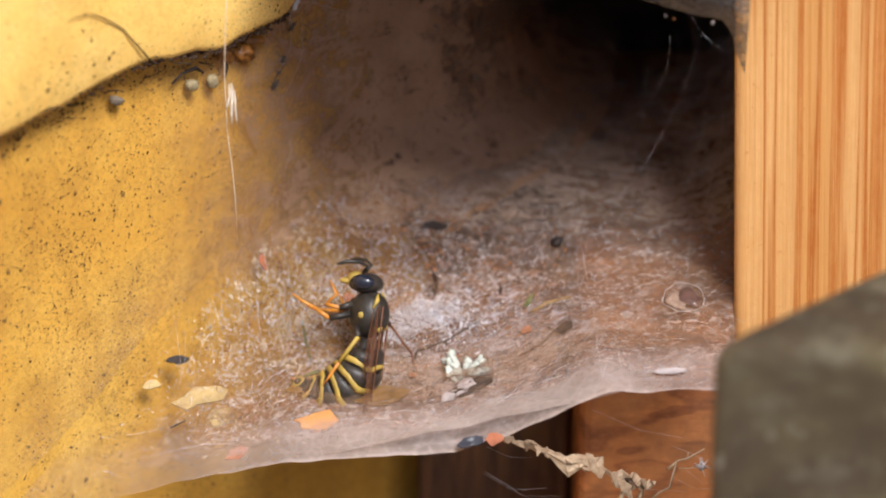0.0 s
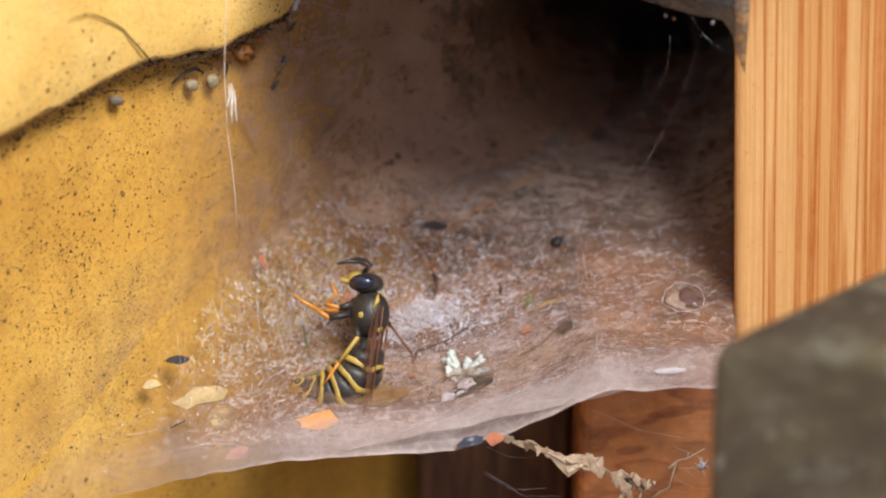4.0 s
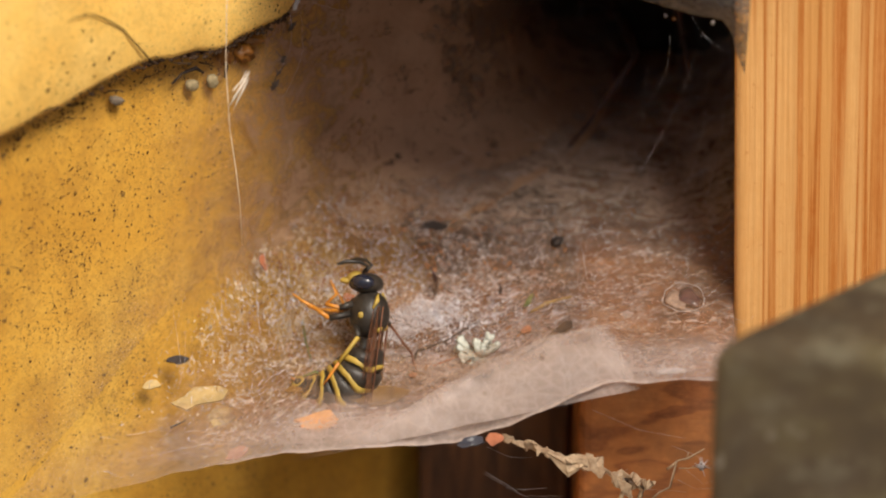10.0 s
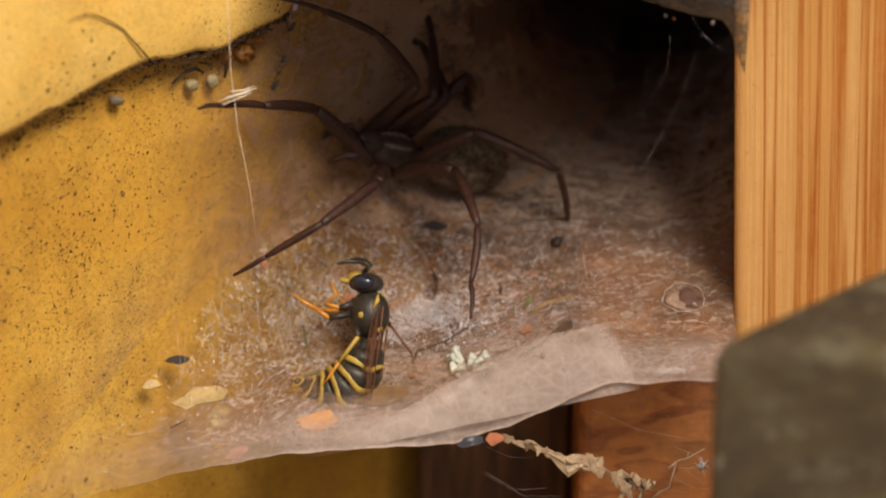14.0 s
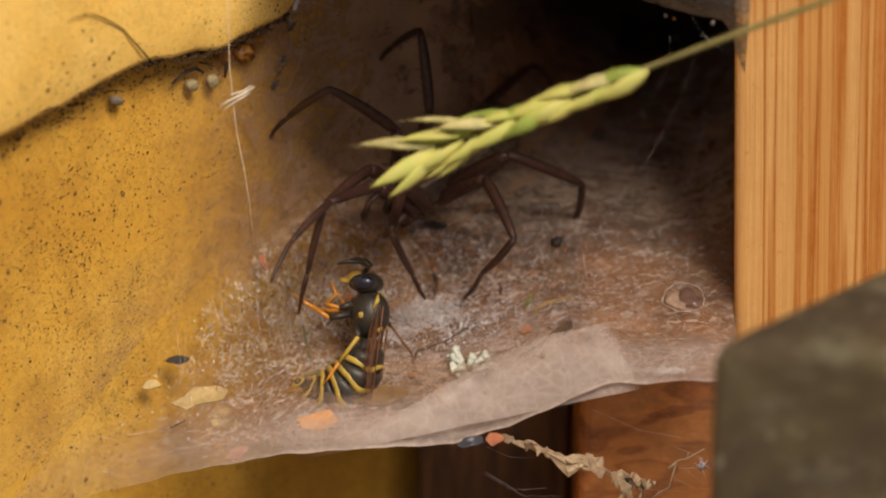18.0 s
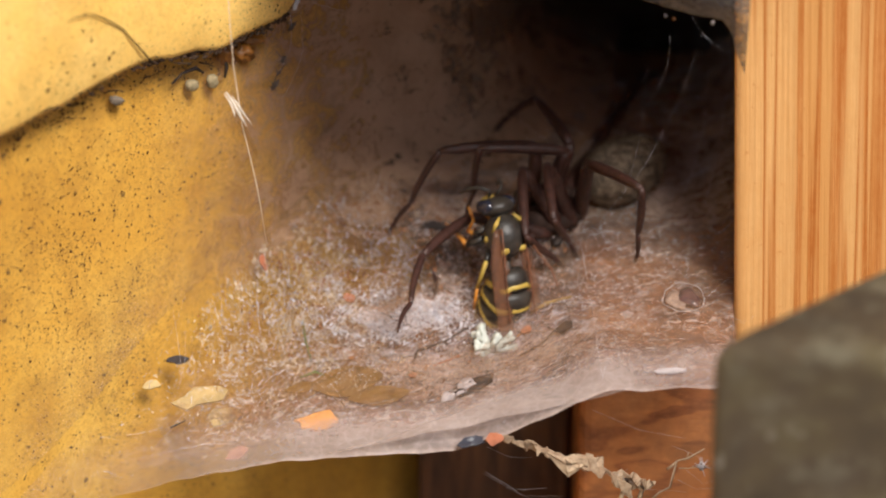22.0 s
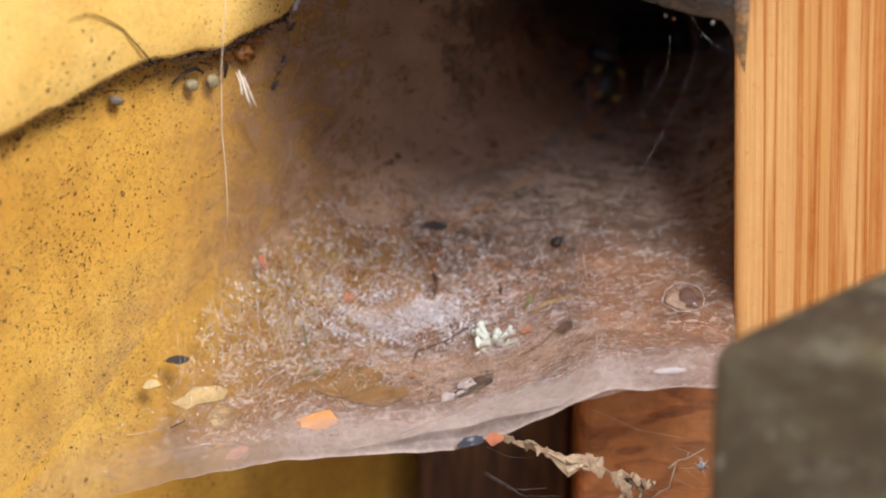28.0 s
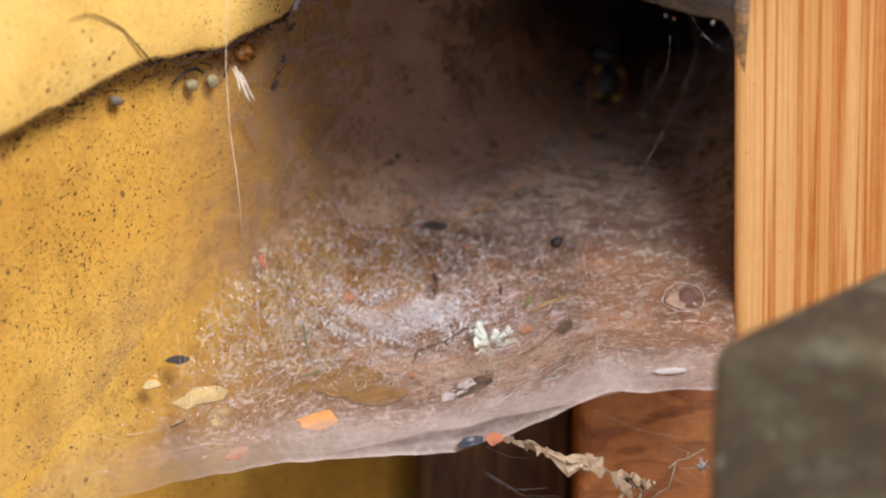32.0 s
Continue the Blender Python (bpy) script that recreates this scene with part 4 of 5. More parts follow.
flake("white_flake", 1.9, 0.55, 0.3, on_web(20.9, -11.4, 0.9, 2), DUSTY, "white flake of silk on the web's edge", seed=20)
flake("blue_black_flake", 1.5, 0.7, 0.5, mmpose((2.8, -14.5, -12.6), (1, 0, 0.25), (0, -0.7, 0.7)), BLUEBIT, "blue-black chip under the web's front edge", seed=21)
flake("red_flake", 0.9, 0.7, 0.4, mmpose((4.6, -14.4, -12.4), (1, 0, 0), (0, -0.7, 0.7)), REDBIT, "red-brown chip under the web's front edge", seed=22)

# a dried berry skin with a pale silk rim
skin = thing("dried_shell", None, "dried dark purple shell with a pale silk rim", "shell", m=on_web(23.2, 1.7, 0.5, 6))
part("shell", chip(shard(1.5, 1.7, 31, 5), 0.3, 0.25, 31), PURPLE, skin)
ring = oval(2.0, 2.4, 18, 32, 0.08)
part("rim", tube(bmesh.new(), [(x - 0.5, y, 0.1) for x, y in ring] + [(ring[0][0] - 0.5, ring[0][1], 0.1)], [0.02 + 0.05 * ((k * 7) % 5) / 4 for k in range(19)], 5), DUSTY, skin, "pale silk rim")
part("flap", chip(shard(1.0, 2.0, 3), 0.1, 0.1, 3), LIPBIT, skin, "pale torn flap").location = (-1.3 * MM, -0.3 * MM, 0.1 * MM)

# a grub-like seed with a pale crust
crust = thing("crusted_seed", None, "crusted pale and black seed on the web", "seed", m=on_web(2.4, -4.9, 0.5, 14))
part("kernel", blob(bmesh.new(), (0.4, 0, 0), (2.1, 0.75, 0.6), rough=0.3, seed=4), DARKBIT, crust)
part("crust", blob(bmesh.new(), (-0.3, 0, 0.3), (1.1, 0.6, 0.4), rough=1.3, seed=6), DUSTY, crust, "pale crust")
part("tail", blob(bmesh.new(), (-2.2, -0.2, 0), (0.9, 0.5, 0.4), rough=0.8, seed=8), DUSTY, crust, "pale flaking end")

# thorn, straws, hooks
solid("thorn", tube(bmesh.new(), [(0, 0, 0), (0.05, 0, 0.9), (-0.1, 0, 1.8), (-0.5, 0, 2.9)], [0.3, 0.28, 0.2, 0.03], 8), plain("thorn_brown", (0.035, 0.014, 0.01), 0.35, 0.5), (-0.7, 7.5, -8.2),
      "curved dark brown thorn standing in the silk", "thorn")


def wisp(name, pts, r, material, label, category):
    base = Vector(pts[0])
    return solid(name, tube(bmesh.new(), [Vector(p) - base for p in pts], r, 6), material, pts[0], label, category)


def web_line(pairs, lift=0.35):
    return [(x, y, sheet_height(x, y) + lift) for x, y in pairs]


wisp("straw", web_line([(-6.3, 5.4), (-4.6, 4.3), (-2.6, 3.2)]), [0.12, 0.16, 0.08], DARKBIT, "thin dark plant stalk in the silk", "stalk")
wisp("straw", web_line([(-2.8, -0.8), (-2.4, 0.5), (0.2, 1.6), (3.4, 3.4)]), [0.1, 0.12, 0.1, 0.06], DARKBIT, "thin bent stalk in the silk", "stalk")
wisp("straw", web_line([(7.2, -2.6), (9.4, -1.8), (10.4, -0.6), (9.9, 0.2)]), [0.07, 0.09, 0.08, 0.06], DARKBIT, "thin hooked hair in the web", "stalk")
wisp("straw", web_line([(8.2, 3.3), (9.8, 4.0), (12.2, 4.1)], 0.1), [0.1, 0.2, 0.1], STRAW, "tan blade of straw in the web", "straw")
wisp("straw", web_line([(-0.9, -1.4), (1.6, -0.4)]), [0.06, 0.05], REDBIT, "fine reddish stalk in the web", "stalk")
wisp("straw", web_line([(-13.3, 3.6), (-13.0, 1.6), (-12.4, -0.6)], 0.6), [0.06, 0.09, 0.05], GREENBIT, "fine green stalk in the silk", "stalk")
wisp("straw", web_line([(-13.4, -2.4), (-12.0, -1.8), (-11.2, -2.2)], 0.5), [0.1, 0.16, 0.06], GREENBIT, "green curled bit of stalk", "stalk")
wisp("straw", web_line([(-25.4, -6.6), (-24.0, -6.0)], 0.6), [0.08, 0.05], DARKBIT, "dark bit of stalk on the web", "stalk")
wisp("hair", [(5.4, 5.3, -7.2), (5.5, 5.3, -6.6), (5.3, 5.3, -6.0)], [0.12, 0.12, 0.04], DARKBIT, "short black bristle in the web", "hair")

# pale branching lichen
lichen = thing("lichen", (0, 0, 0), "pale green-white branching tuft of lichen on the web", "lichen")
rng = random.Random(8)
for ang, ln in ((15, 2.0), (48, 1.2), (82, 1.5), (128, 2.0), (168, 1.4), (262, 2.3), (300, 0.9), (215, 0.8), (40, 1.9), (150, 1.7)):
    a = radians(ang)
    tip = Vector((math.cos(a) * ln, rng.uniform(-0.6, 0.6), math.sin(a) * ln))
    bm = tube(bmesh.new(), [(0, 0, 0), tip * 0.5 + Vector((rng.uniform(-0.2, 0.2), 0, rng.uniform(-0.1, 0.25))), tip], [0.5, 0.34, 0.36], 7)
    for fork in (-0.9, 0.0, 0.8):
        d = Vector((math.cos(a + fork), rng.uniform(-0.6, 0.6), math.sin(a + fork))) * rng.uniform(0.25, 0.8)
        tube(bm, [tip * 0.8, tip + d * 0.5, tip + d], [0.3, 0.3, 0.2], 6)
        blob(bm, tip * rng.uniform(0.3, 0.9) + d * 0.3, (0.28, 0.26, 0.25), seg=8, rings=6, rough=0.6, seed=ang)
    for v in bm.verts:
        v.co += 0.24 * noise.noise_vector(v.co * 2.6)
    part("branch", bm, LICHEN, lichen)

# the curled dry bark hung under the front edge
bark = thing("bark_strip", (5.5, -11, -14.0), "dry curled strip of tan bark hanging under the web", "bark")
SPINE = ((0, 0, 0), (2.1, 0.1, -0.9), (4.1, 0, -1.5), (6.0, -0.3, -2.1), (7.6, 0, -2.5), (9.1, 0.2, -3.3), (11.0, 0, -4.4), (13.1, 0, -4.7), (13.9, 0, -5.2))
rows, bm = [], bmesh.new()
for i in range(61):
    u = i / 60 * 8
    k = min(7, int(u))
    c = Vector(SPINE[k]).lerp(Vector(SPINE[k + 1]), u - k)
    w = (0.42 + 0.35 * smooth_step(2.5, 4, u)) * (1 + 0.5 * noise.noise((i * 0.55, 1, 2))) * smooth_step(8.4, 7, u)
    twist = 0.6 + noise.noise((i * 0.16, 3, 3)) * 2.4
    d = Vector((0.2, math.cos(twist), math.sin(twist)))
    rows.append([bm.verts.new(c + d * w * s + Vector((0, 0, 0.25 * (1 - s * s))) + 0.25 * noise.noise_vector((i * 0.7, s, 5))) for s in (-1, -0.35, 0.35, 1)])
for p, q in zip(rows, rows[1:]):
    for j in range(3):
        bm.faces.new((p[j], q[j], q[j + 1], p[j + 1]))
for v in bm.verts:
    v.co += 0.3 * noise.noise_vector(v.co * 2.1)
curl = part("strip", bm, TWIGGY, bark, smooth=False)
thick = curl.modifiers.new("thickness", "SOLIDIFY")
thick.thickness = 0.00022
for edge in ([(3.9, -1.2), (5.0, -1.6), (7.7, -2.2), (7.3, -2.9), (6.1, -3.9), (5.3, -3.1)], [(10.6, -4.2), (11.4, -4.4), (12.0, -4.8), (11.6, -6.0), (11.0, -5.3)], [(7.0, -1.9), (7.8, -2.0), (7.9, -2.8), (7.2, -2.7)]):
    bm = chip([(x, z) for x, z in edge], 0.12, 0.3, int(edge[0][0] * 10), 0.5)
    for v in bm.verts:
        v.co = Vector((v.co.x, -0.5 - 0.35 * (v.co.z + noise.noise((v.co.x, v.co.y, 4))), v.co.y))
    part("flap", bm, TWIGGY, bark, smooth=False)
for pts in (((11.0, 0, -4.4), (11.3, -0.2, -5.2), (10.9, -0.3, -6.4), (10.8, -0.3, -7.5)), ((12.2, 0, -4.6), (13.0, 0, -5.4), (12.7, 0, -6.4), (12.9, 0, -7.4)), ((11.0, 0.1, -4.6), (11.7, 0, -5.5), (11.9, 0, -6.5), (12.0, 0, -7.6))):
    part("shred", tube(bmesh.new(), pts, [0.36, 0.26, 0.22, 0.14], 5), TWIGGY, bark, smooth=False)
for pts, r in ((((13.9, 0, -6.4), (14.6, 0.1, -5.8), (15.5, 0.1, -5.3), (16.1, 0.1, -2.5), (17.1, 0.2, -2.3), (18.6, 0, -1.2)), 0.11), (((15.2, 0.1, -3.4), (15.7, 0.1, -3.0), (16.1, 0.1, -2.5)), 0.14), (((17.0, 0.2, -2.3), (17.2, 0.2, -1.6)), 0.07), (((16.3, 0.1, -3.3), (18.4, 0.1, -3.2)), 0.06)):
    part("twig", tube(bmesh.new(), pts, [r] * (len(pts) - 1) + [r * 0.4], 5), TWIGGY, bark)
rng = random.Random(17)
bm = blob(bmesh.new(), (0, 0, 0), (0.35, 0.3, 0.35), rough=0.9, seed=3, freq=1.2)
for _ in range(13):
    d = Vector((rng.uniform(-1, 1), rng.uniform(-1, 1), rng.uniform(-1, 1))).normalized()
    tube(bm, [d * 0.2, d * 0.55, d * rng.uniform(0.7, 1.1)], [0.08, 0.05, 0.02], 4)
solid("silk_clump", bm, DUSTY, (23.9, -11, -17.0), "ragged grey tuft of dusty silk under the web", "silk")

# thin slack silk under the edge
bm = bmesh.new()
rng = random.Random(77)
for k in range(9):
    x = rng.uniform(2, 26)
    y = rng.uniform(-12, -4)
    z0 = -14 - rng.uniform(0, 7)
    run = rng.uniform(3, 9)
    tube(bm, [(x, y, z0), (x + run * 0.5, y, z0 - run * 0.22 - rng.uniform(0, 1)), (x + run, y + 1, z0 - run * 0.4)], 0.012, 3)
tagged(part("slack_threads", bm, DUSTY, web), kind="stuff")

# ---- litter on the boards ----
wisp("curved_hair", [(-33.0, -9.9, 26.7), (-32.2, -9.1, 26.8), (-31.3, -8.1, 26.7), (-30.4, -7.2, 26.1), (-29.5, -6.3, 25.2), (-28.6, -5.4, 24.2), (-27.9, -4.8, 23.0), (-27.0, -3.9, 21.4), (-26.2, -3.1, 20.0)],
     [0.02, 0.04, 0.05, 0.06, 0.07, 0.08, 0.08, 0.09, 0.08], plain("brown_hair", (0.06, 0.03, 0.014), 0.6, 0.3), "long curved dark hair stuck to the yellow board", "hair")
for p, s in (((-23.2, 3.6, 15.0), (0.7, 0.55, 0.55)), ((-21.4, 5.3, 14.7), (0.6, 0.55, 0.7))):
    solid("egg_sac", blob(bmesh.new(), (0, 0, 0), s, rough=0.35, seed=3, freq=0.8), plain("white_silk_ball", (0.46, 0.36, 0.20), 0.85, 0.15, 0.5, 900), p, "small white silk ball under the board's edge", "silk", group="silk balls under the board")
solid("grey_cocoon", blob(bmesh.new(), (0, 0, 0), (0.8, 0.5, 0.42), (0, 25, 45), rough=0.3, seed=5), plain("grey_silk_ball", (0.24, 0.19, 0.14), 0.8, 0.2), (-29.6, -2.9, 16.2), "grey cocoon under the board's edge", "cocoon")
for p, s, sd in (((-20.3, 6.5, 17.2), (0.8, 0.7, 1.2), 1), ((-18.7, 8.1, 16.4), (1.0, 0.7, 0.9), 2), ((-17.8, 8.9, 17.4), (0.9, 0.6, 0.5), 7)):
    solid("resin_drip", blob(bmesh.new(), (0, 0, 0), s, rough=0.9, seed=sd, freq=1.1), AMBERBIT, p, "brown resin lump below the board's edge", "resin", group="resin lumps")
wisp("hooked_root", [(-24.9, 2.0, 15.8), (-24.0, 2.8, 16.5), (-22.8, 3.9, 16.6), (-22.2, 4.6, 15.9)], [0.1, 0.16, 0.22, 0.08], DARKBIT, "dark hooked bit of root under the board", "root")
wisp("hooked_root", [(-20.3, 6.4, 16.6), (-20.1, 6.6, 15.6), (-20.3, 6.4, 14.6)], [0.2, 0.18, 0.1], DARKBIT, "dark hooked bit of root under the board", "root")

# dark crumbs of mould that also draw in the shadow line under the upper board
bm = bmesh.new()
rng = random.Random(31)
for k in range(520):
    s = rng.uniform(-24, 16.5)
    edge = k % 3 == 0
    s = min(s, 17) if edge else s
    z = float(np.interp(s, *EDGE_LINE)) + rng.uniform(0.0, 0.7) if edge else float(np.interp(s, *EDGE_LINE)) - 1.6 - abs(rng.gauss(0, 0.9))
    out = 2.95 if edge else 0.2
    p = (-28 + 0.7071 * (s + out), 0.7071 * (s - out), z)
    r = rng.uniform(0.03, 0.16)
    pebble(bm, p, (r, r * rng.uniform(0.6, 1), r * rng.uniform(0.5, 1.1)), (rng.uniform(0, 90), 0, rng.uniform(0, 90)))
for k in range(12):
    s = rng.uniform(-15, 13)
    edge = k % 2
    line = float(np.interp(s, *EDGE_LINE))
    out, z = (3.0, line + rng.uniform(0.0, 0.5)) if edge else (0.4, line - rng.uniform(1.2, 2.6))
    p = Vector((-28 + 0.7071 * (s + out), 0.7071 * (s - out), z))
    pts = [p]
    d = Vector((0.7071, 0.7071, rng.uniform(-0.4, 0.3)))
    for _ in range(4):
        d = (d + 0.5 * Vector((rng.uniform(-1, 1), rng.uniform(-1, 1), rng.uniform(-1, 1)))).normalized()
        pts.append(pts[-1] + d * rng.uniform(0.3, 0.9))
    tube(bm, pts, [rng.uniform(0.02, 0.09) for _ in pts], 5)
for k in range(420):
    # a crust of black mould on the board's underside, also painting its shadow line
    s = rng.uniform(-8, 16.5)
    r = rng.uniform(0.08, 0.26) * (0.5 + 0.5 * smooth_step(-8, 3, s))
    out = rng.uniform(1.0, 2.95)
    pebble(bm, (-28 + 0.7071 * (s + out), 0.7071 * (s - out), float(np.interp(s, *EDGE_LINE)) - rng.uniform(-0.15, 0.3)), (r * 1.6, r, r), (rng.uniform(0, 90), 0, 45))
solid("edge_crumbs", bm, plain("brown_dirt_and_shade", (0.06, 0.034, 0.02), 0.85, 0.2), (0, 0, 0), "dark crumbs of dirt that also paint shadow along the board's lower edge", "dirt", kind="stuff")

# spots of dirt on the yellow boards
bm = bmesh.new()
for k in range(620):
    s, z = rng.uniform(-46, 24), rng.uniform(-24, 18)
    off = 0.05
    p = (-28 + 0.7071 * (s + off), 0.7071 * (s - off), z)
    r = abs(rng.gauss(0, 0.042)) + 0.02
    pebble(bm, p, (r, r, r * rng.uniform(0.7, 1.6)), (0, rng.uniform(0, 90), 45))
for k in range(700):
    # thicker mould on the weather side
    s, z = rng.gauss(-8, 5), rng.gauss(6, 6)
    p = (-28 + 0.7071 * (s + 0.05), 0.7071 * (s - 0.05), z)
    r = abs(rng.gauss(0, 0.042)) + 0.02
    pebble(bm, p, (r, r, r * rng.uniform(0.7, 1.8)), (0, rng.uniform(0, 90), 45))
for k in range(420):
    # weathered lower part of the upper board
    s = rng.uniform(-50, 17)
    z = float(np.interp(s, *EDGE_LINE)) + 0.8 + abs(rng.gauss(0, 5))
    p = (-28 + 0.7071 * (s + 3.1), 0.7071 * (s - 3.1), z)
    r = abs(rng.gauss(0, 0.05)) + 0.02
    pebble(bm, p, (r, r, r * rng.uniform(0.7, 2.2)), (0, rng.uniform(0, 90), 45))
solid("dirt_specks", bm, plain("brown_mould", (0.10, 0.05, 0.02), 0.85, 0.2), (0, 0, 0), "dark specks of mould on the yellow wall", "dirt", kind="stuff")

# ---- hanging threads ----
thread = thing("hanging_thread", (-19.3, -2, 27), "pale silk thread hanging from the upper board", "thread")
part("strand", tube(bmesh.new(), [(0, 0, 1), (-0.3, 0, -4), (-0.5, 0, -8), (-0.4, 0, -14), (0.0, 0, -18), (0.2, 0, -21), (0.3, 0, -25.6)], [0.048, 0.048, 0.055, 0.05, 0.045, 0.045, 0.02], 5), plain("pale_thread", (0.85, 0.68, 0.50), 0.5, 0.4), thread)
caught = thing("caught_husk", (-19.2, -2.2, 15.5), "white papery scrap hung on the silk thread", "husk")
for dx, top, low, w in ((0.0, 1.8, -1.9, 0.13), (0.26, 1.2, -2.0, 0.08), (-0.24, 1.7, -0.6, 0.09)):
    part("splinter", tube(bmesh.new(), [(dx, top, 0), (dx + 0.06, top * 0.4, 0.05), (dx - 0.02 + dx * 0.5, low * 0.5, 0), (dx * 1.9, low, 0.03)], [w * 0.4, w, w * 1.1, w * 0.3], 5), plain("white_husk", (0.78, 0.68, 0.56), 0.6, 0.3), caught)

bm = bmesh.new()
rng = random.Random(91)
# long stray threads across the mouth of the hollow
for a, b, sag in (((24.0, 5, 20), (15, 12, -3), 0.6), ((24.6, 6, 16), (22.5, 12, -1), 0.4), ((26.5, 4, 22), (25.0, 10, 0), 0.3), ((22, 4, 25.5), (26.4, 3, 18), -0.6), ((19, 8, 15), (17, 14, -2), 0.3),
                  ((-13, 4, 22), (-15, 8, 12), 0.4), ((-12, 4, 23), (-9, 10, 20), 0.4), ((-14, 4, 21.8), (-15.5, 6, 15), 0.3), ((21, 6, 19), (18, 10, 9), 0.5), ((12.5, -4, 3), (14.5, -12, -7.5), 0.1)):
    a, b = Vector(a), Vector(b)
    pts = [a.lerp(b, k / 8) + Vector((sag * math.sin(k / 8 * math.pi) * 2, 0, -0.4 * math.sin(k / 8 * math.pi))) + 0.25 * noise.noise_vector((k * 0.9, a.x, b.x)) for k in range(9)]
    tube(bm, pts, [0.003 + 0.006 * rng.random() for _ in pts], 4)
tagged(part("stray_threads", bm, SILK, web), kind="stuff")
for p, s in (((19.9, -4, 24.9), 0.15), ((20.7, -4, 24.6), 0.16), ((24.2, -3.2, 23.9), 0.18)):
    solid("silk_bead", blob(bmesh.new(), (0, 0, 0), (s, s, s * 1.3), seg=8, rings=6, rough=0.2, seed=1), AMBERBIT if s == 0.16 else DUSTY, p, "small bead caught in the upper web", "bead", group="beads in the upper web")
for p, big in (((-15.1, 11.5, 14.3), 0.8), ((-15.9, 10.7, 12.0), 1.0), ((-15.5, 11.1, 13.1), 0.5), ((-14.2, 11.6, 17.6), 0.9)):
    bm = blob(bmesh.new(), (0, 0, 0), (0.22 * big, 0.2 * big, 0.55 * big), (10, 35, 0), 14, 10, 1.1, int(p[2]), 1.3)
    for _ in range(9):
        d = Vector((rng.uniform(-1, 1), rng.uniform(-0.5, 0.5), rng.uniform(-1.4, 1.4)))
        tube(bm, [d * 0.1, d * 0.4 + Vector((0, 0, 0.1)), d * 0.8], [0.06, 0.04, 0.015], 4)
    solid("dust_clump", bm, plain("grey_dust", (0.13, 0.10, 0.08), 0.9, 0.1), p, "grey dust clump hung in threads by the wall", "dust", group="dust clumps by the wall")
solid("white_silk_tuft", blob(bmesh.new(), (0, 0, 0), (0.3, 0.3, 0.8), (0, 15, 0), 12, 8, 0.8, 4, 1.2), SILK, (-13.7, 10.4, 20.6), "white silk tuft on the board's end", "silk")


# ---- what moves ----
WALL_HOLD = ((66, -65, 84, 48, 45, 42), (39, 15, 34, -6, -70, -75), (83, 18, 61, 13, -17, -10), (159, -4, 74, 2, -51, -42), (5, -1, 95, 35, 11, 0), (106, 13, 95, -3, -19, -60), (94, 17, 91, -13, -50, -97), (148, -5, 53, -51, -44, -39))
BITE_HOLD = ((28, -36, 65, 27, 10, 1), (52, -17, 30, 19, 3, -35), (72, 32, 66, 10, -130, -140), (176, 4, 64, -5, -54, -48), (-12, 18, 85, 22, -22, -15), (-36, 16, 107, 53, 11, 17), (135, -6, 56, -50, -69, -72), (167, -7, 57, -18, -89, -83))
DOOR_HOLD = ((27, 32, 95, 10, -3, 6), (20, 14, 104, 26, 3, -91), (118, 26, 70, -4, -54, -67), (147, 2, 85, -11, -54, -64), (6, 25, 76, 14, -7, -1), (127, -2, 68, -30, -75, -85), (132, 2, 64, -38, -37, -59), (161, 2, 14, 0, -48, -62))
DRAG_HOLD = ((54, -58, 80, 36, 12, 19), (54, -26, 100, 0, -110, -110), (58, -17, 98, 5, -109, -104), (88, -2, 78, 24, -97, -97), (30, 5, 97, 4, -63, -58), (26, -4, 111, 16, -84, -79), (104, 17, 95, -6, -57, -68), (150, 0, -14, -8, -19, -46))
TURN_HOLD = ((36, -24, 113, 3, -47, -61), (63, -6, 113, 3, -56, -68), (105, 29, 94, 25, -62, -75), (173, 28, 35, 32, -65, -70), (104, 8, 70, -1, -78, -110), (137, -28, 58, 19, -93, -107), (187, -41, 62, -9, -57, -69), (148, 33, 33, 9, -51, -63))
LEAP_HOLD = ((16, -22, 58, 33, 11, -16), (44, -27, 69, 25, -87, -88), (61, 19, 68, 7, -94, -86), (135, -8, 60, -28, -84, -80), (-16, 10, 58, 21, -61, -68), (48, -3, 79, 36, -60, -74), (113, 9, 82, 38, -65, -77), (173, -1, 3, -6, -52, -63))
DEEP_HOLD = REST + ((-24, -39, 10, -7, -80, -90),) + REST[1:]


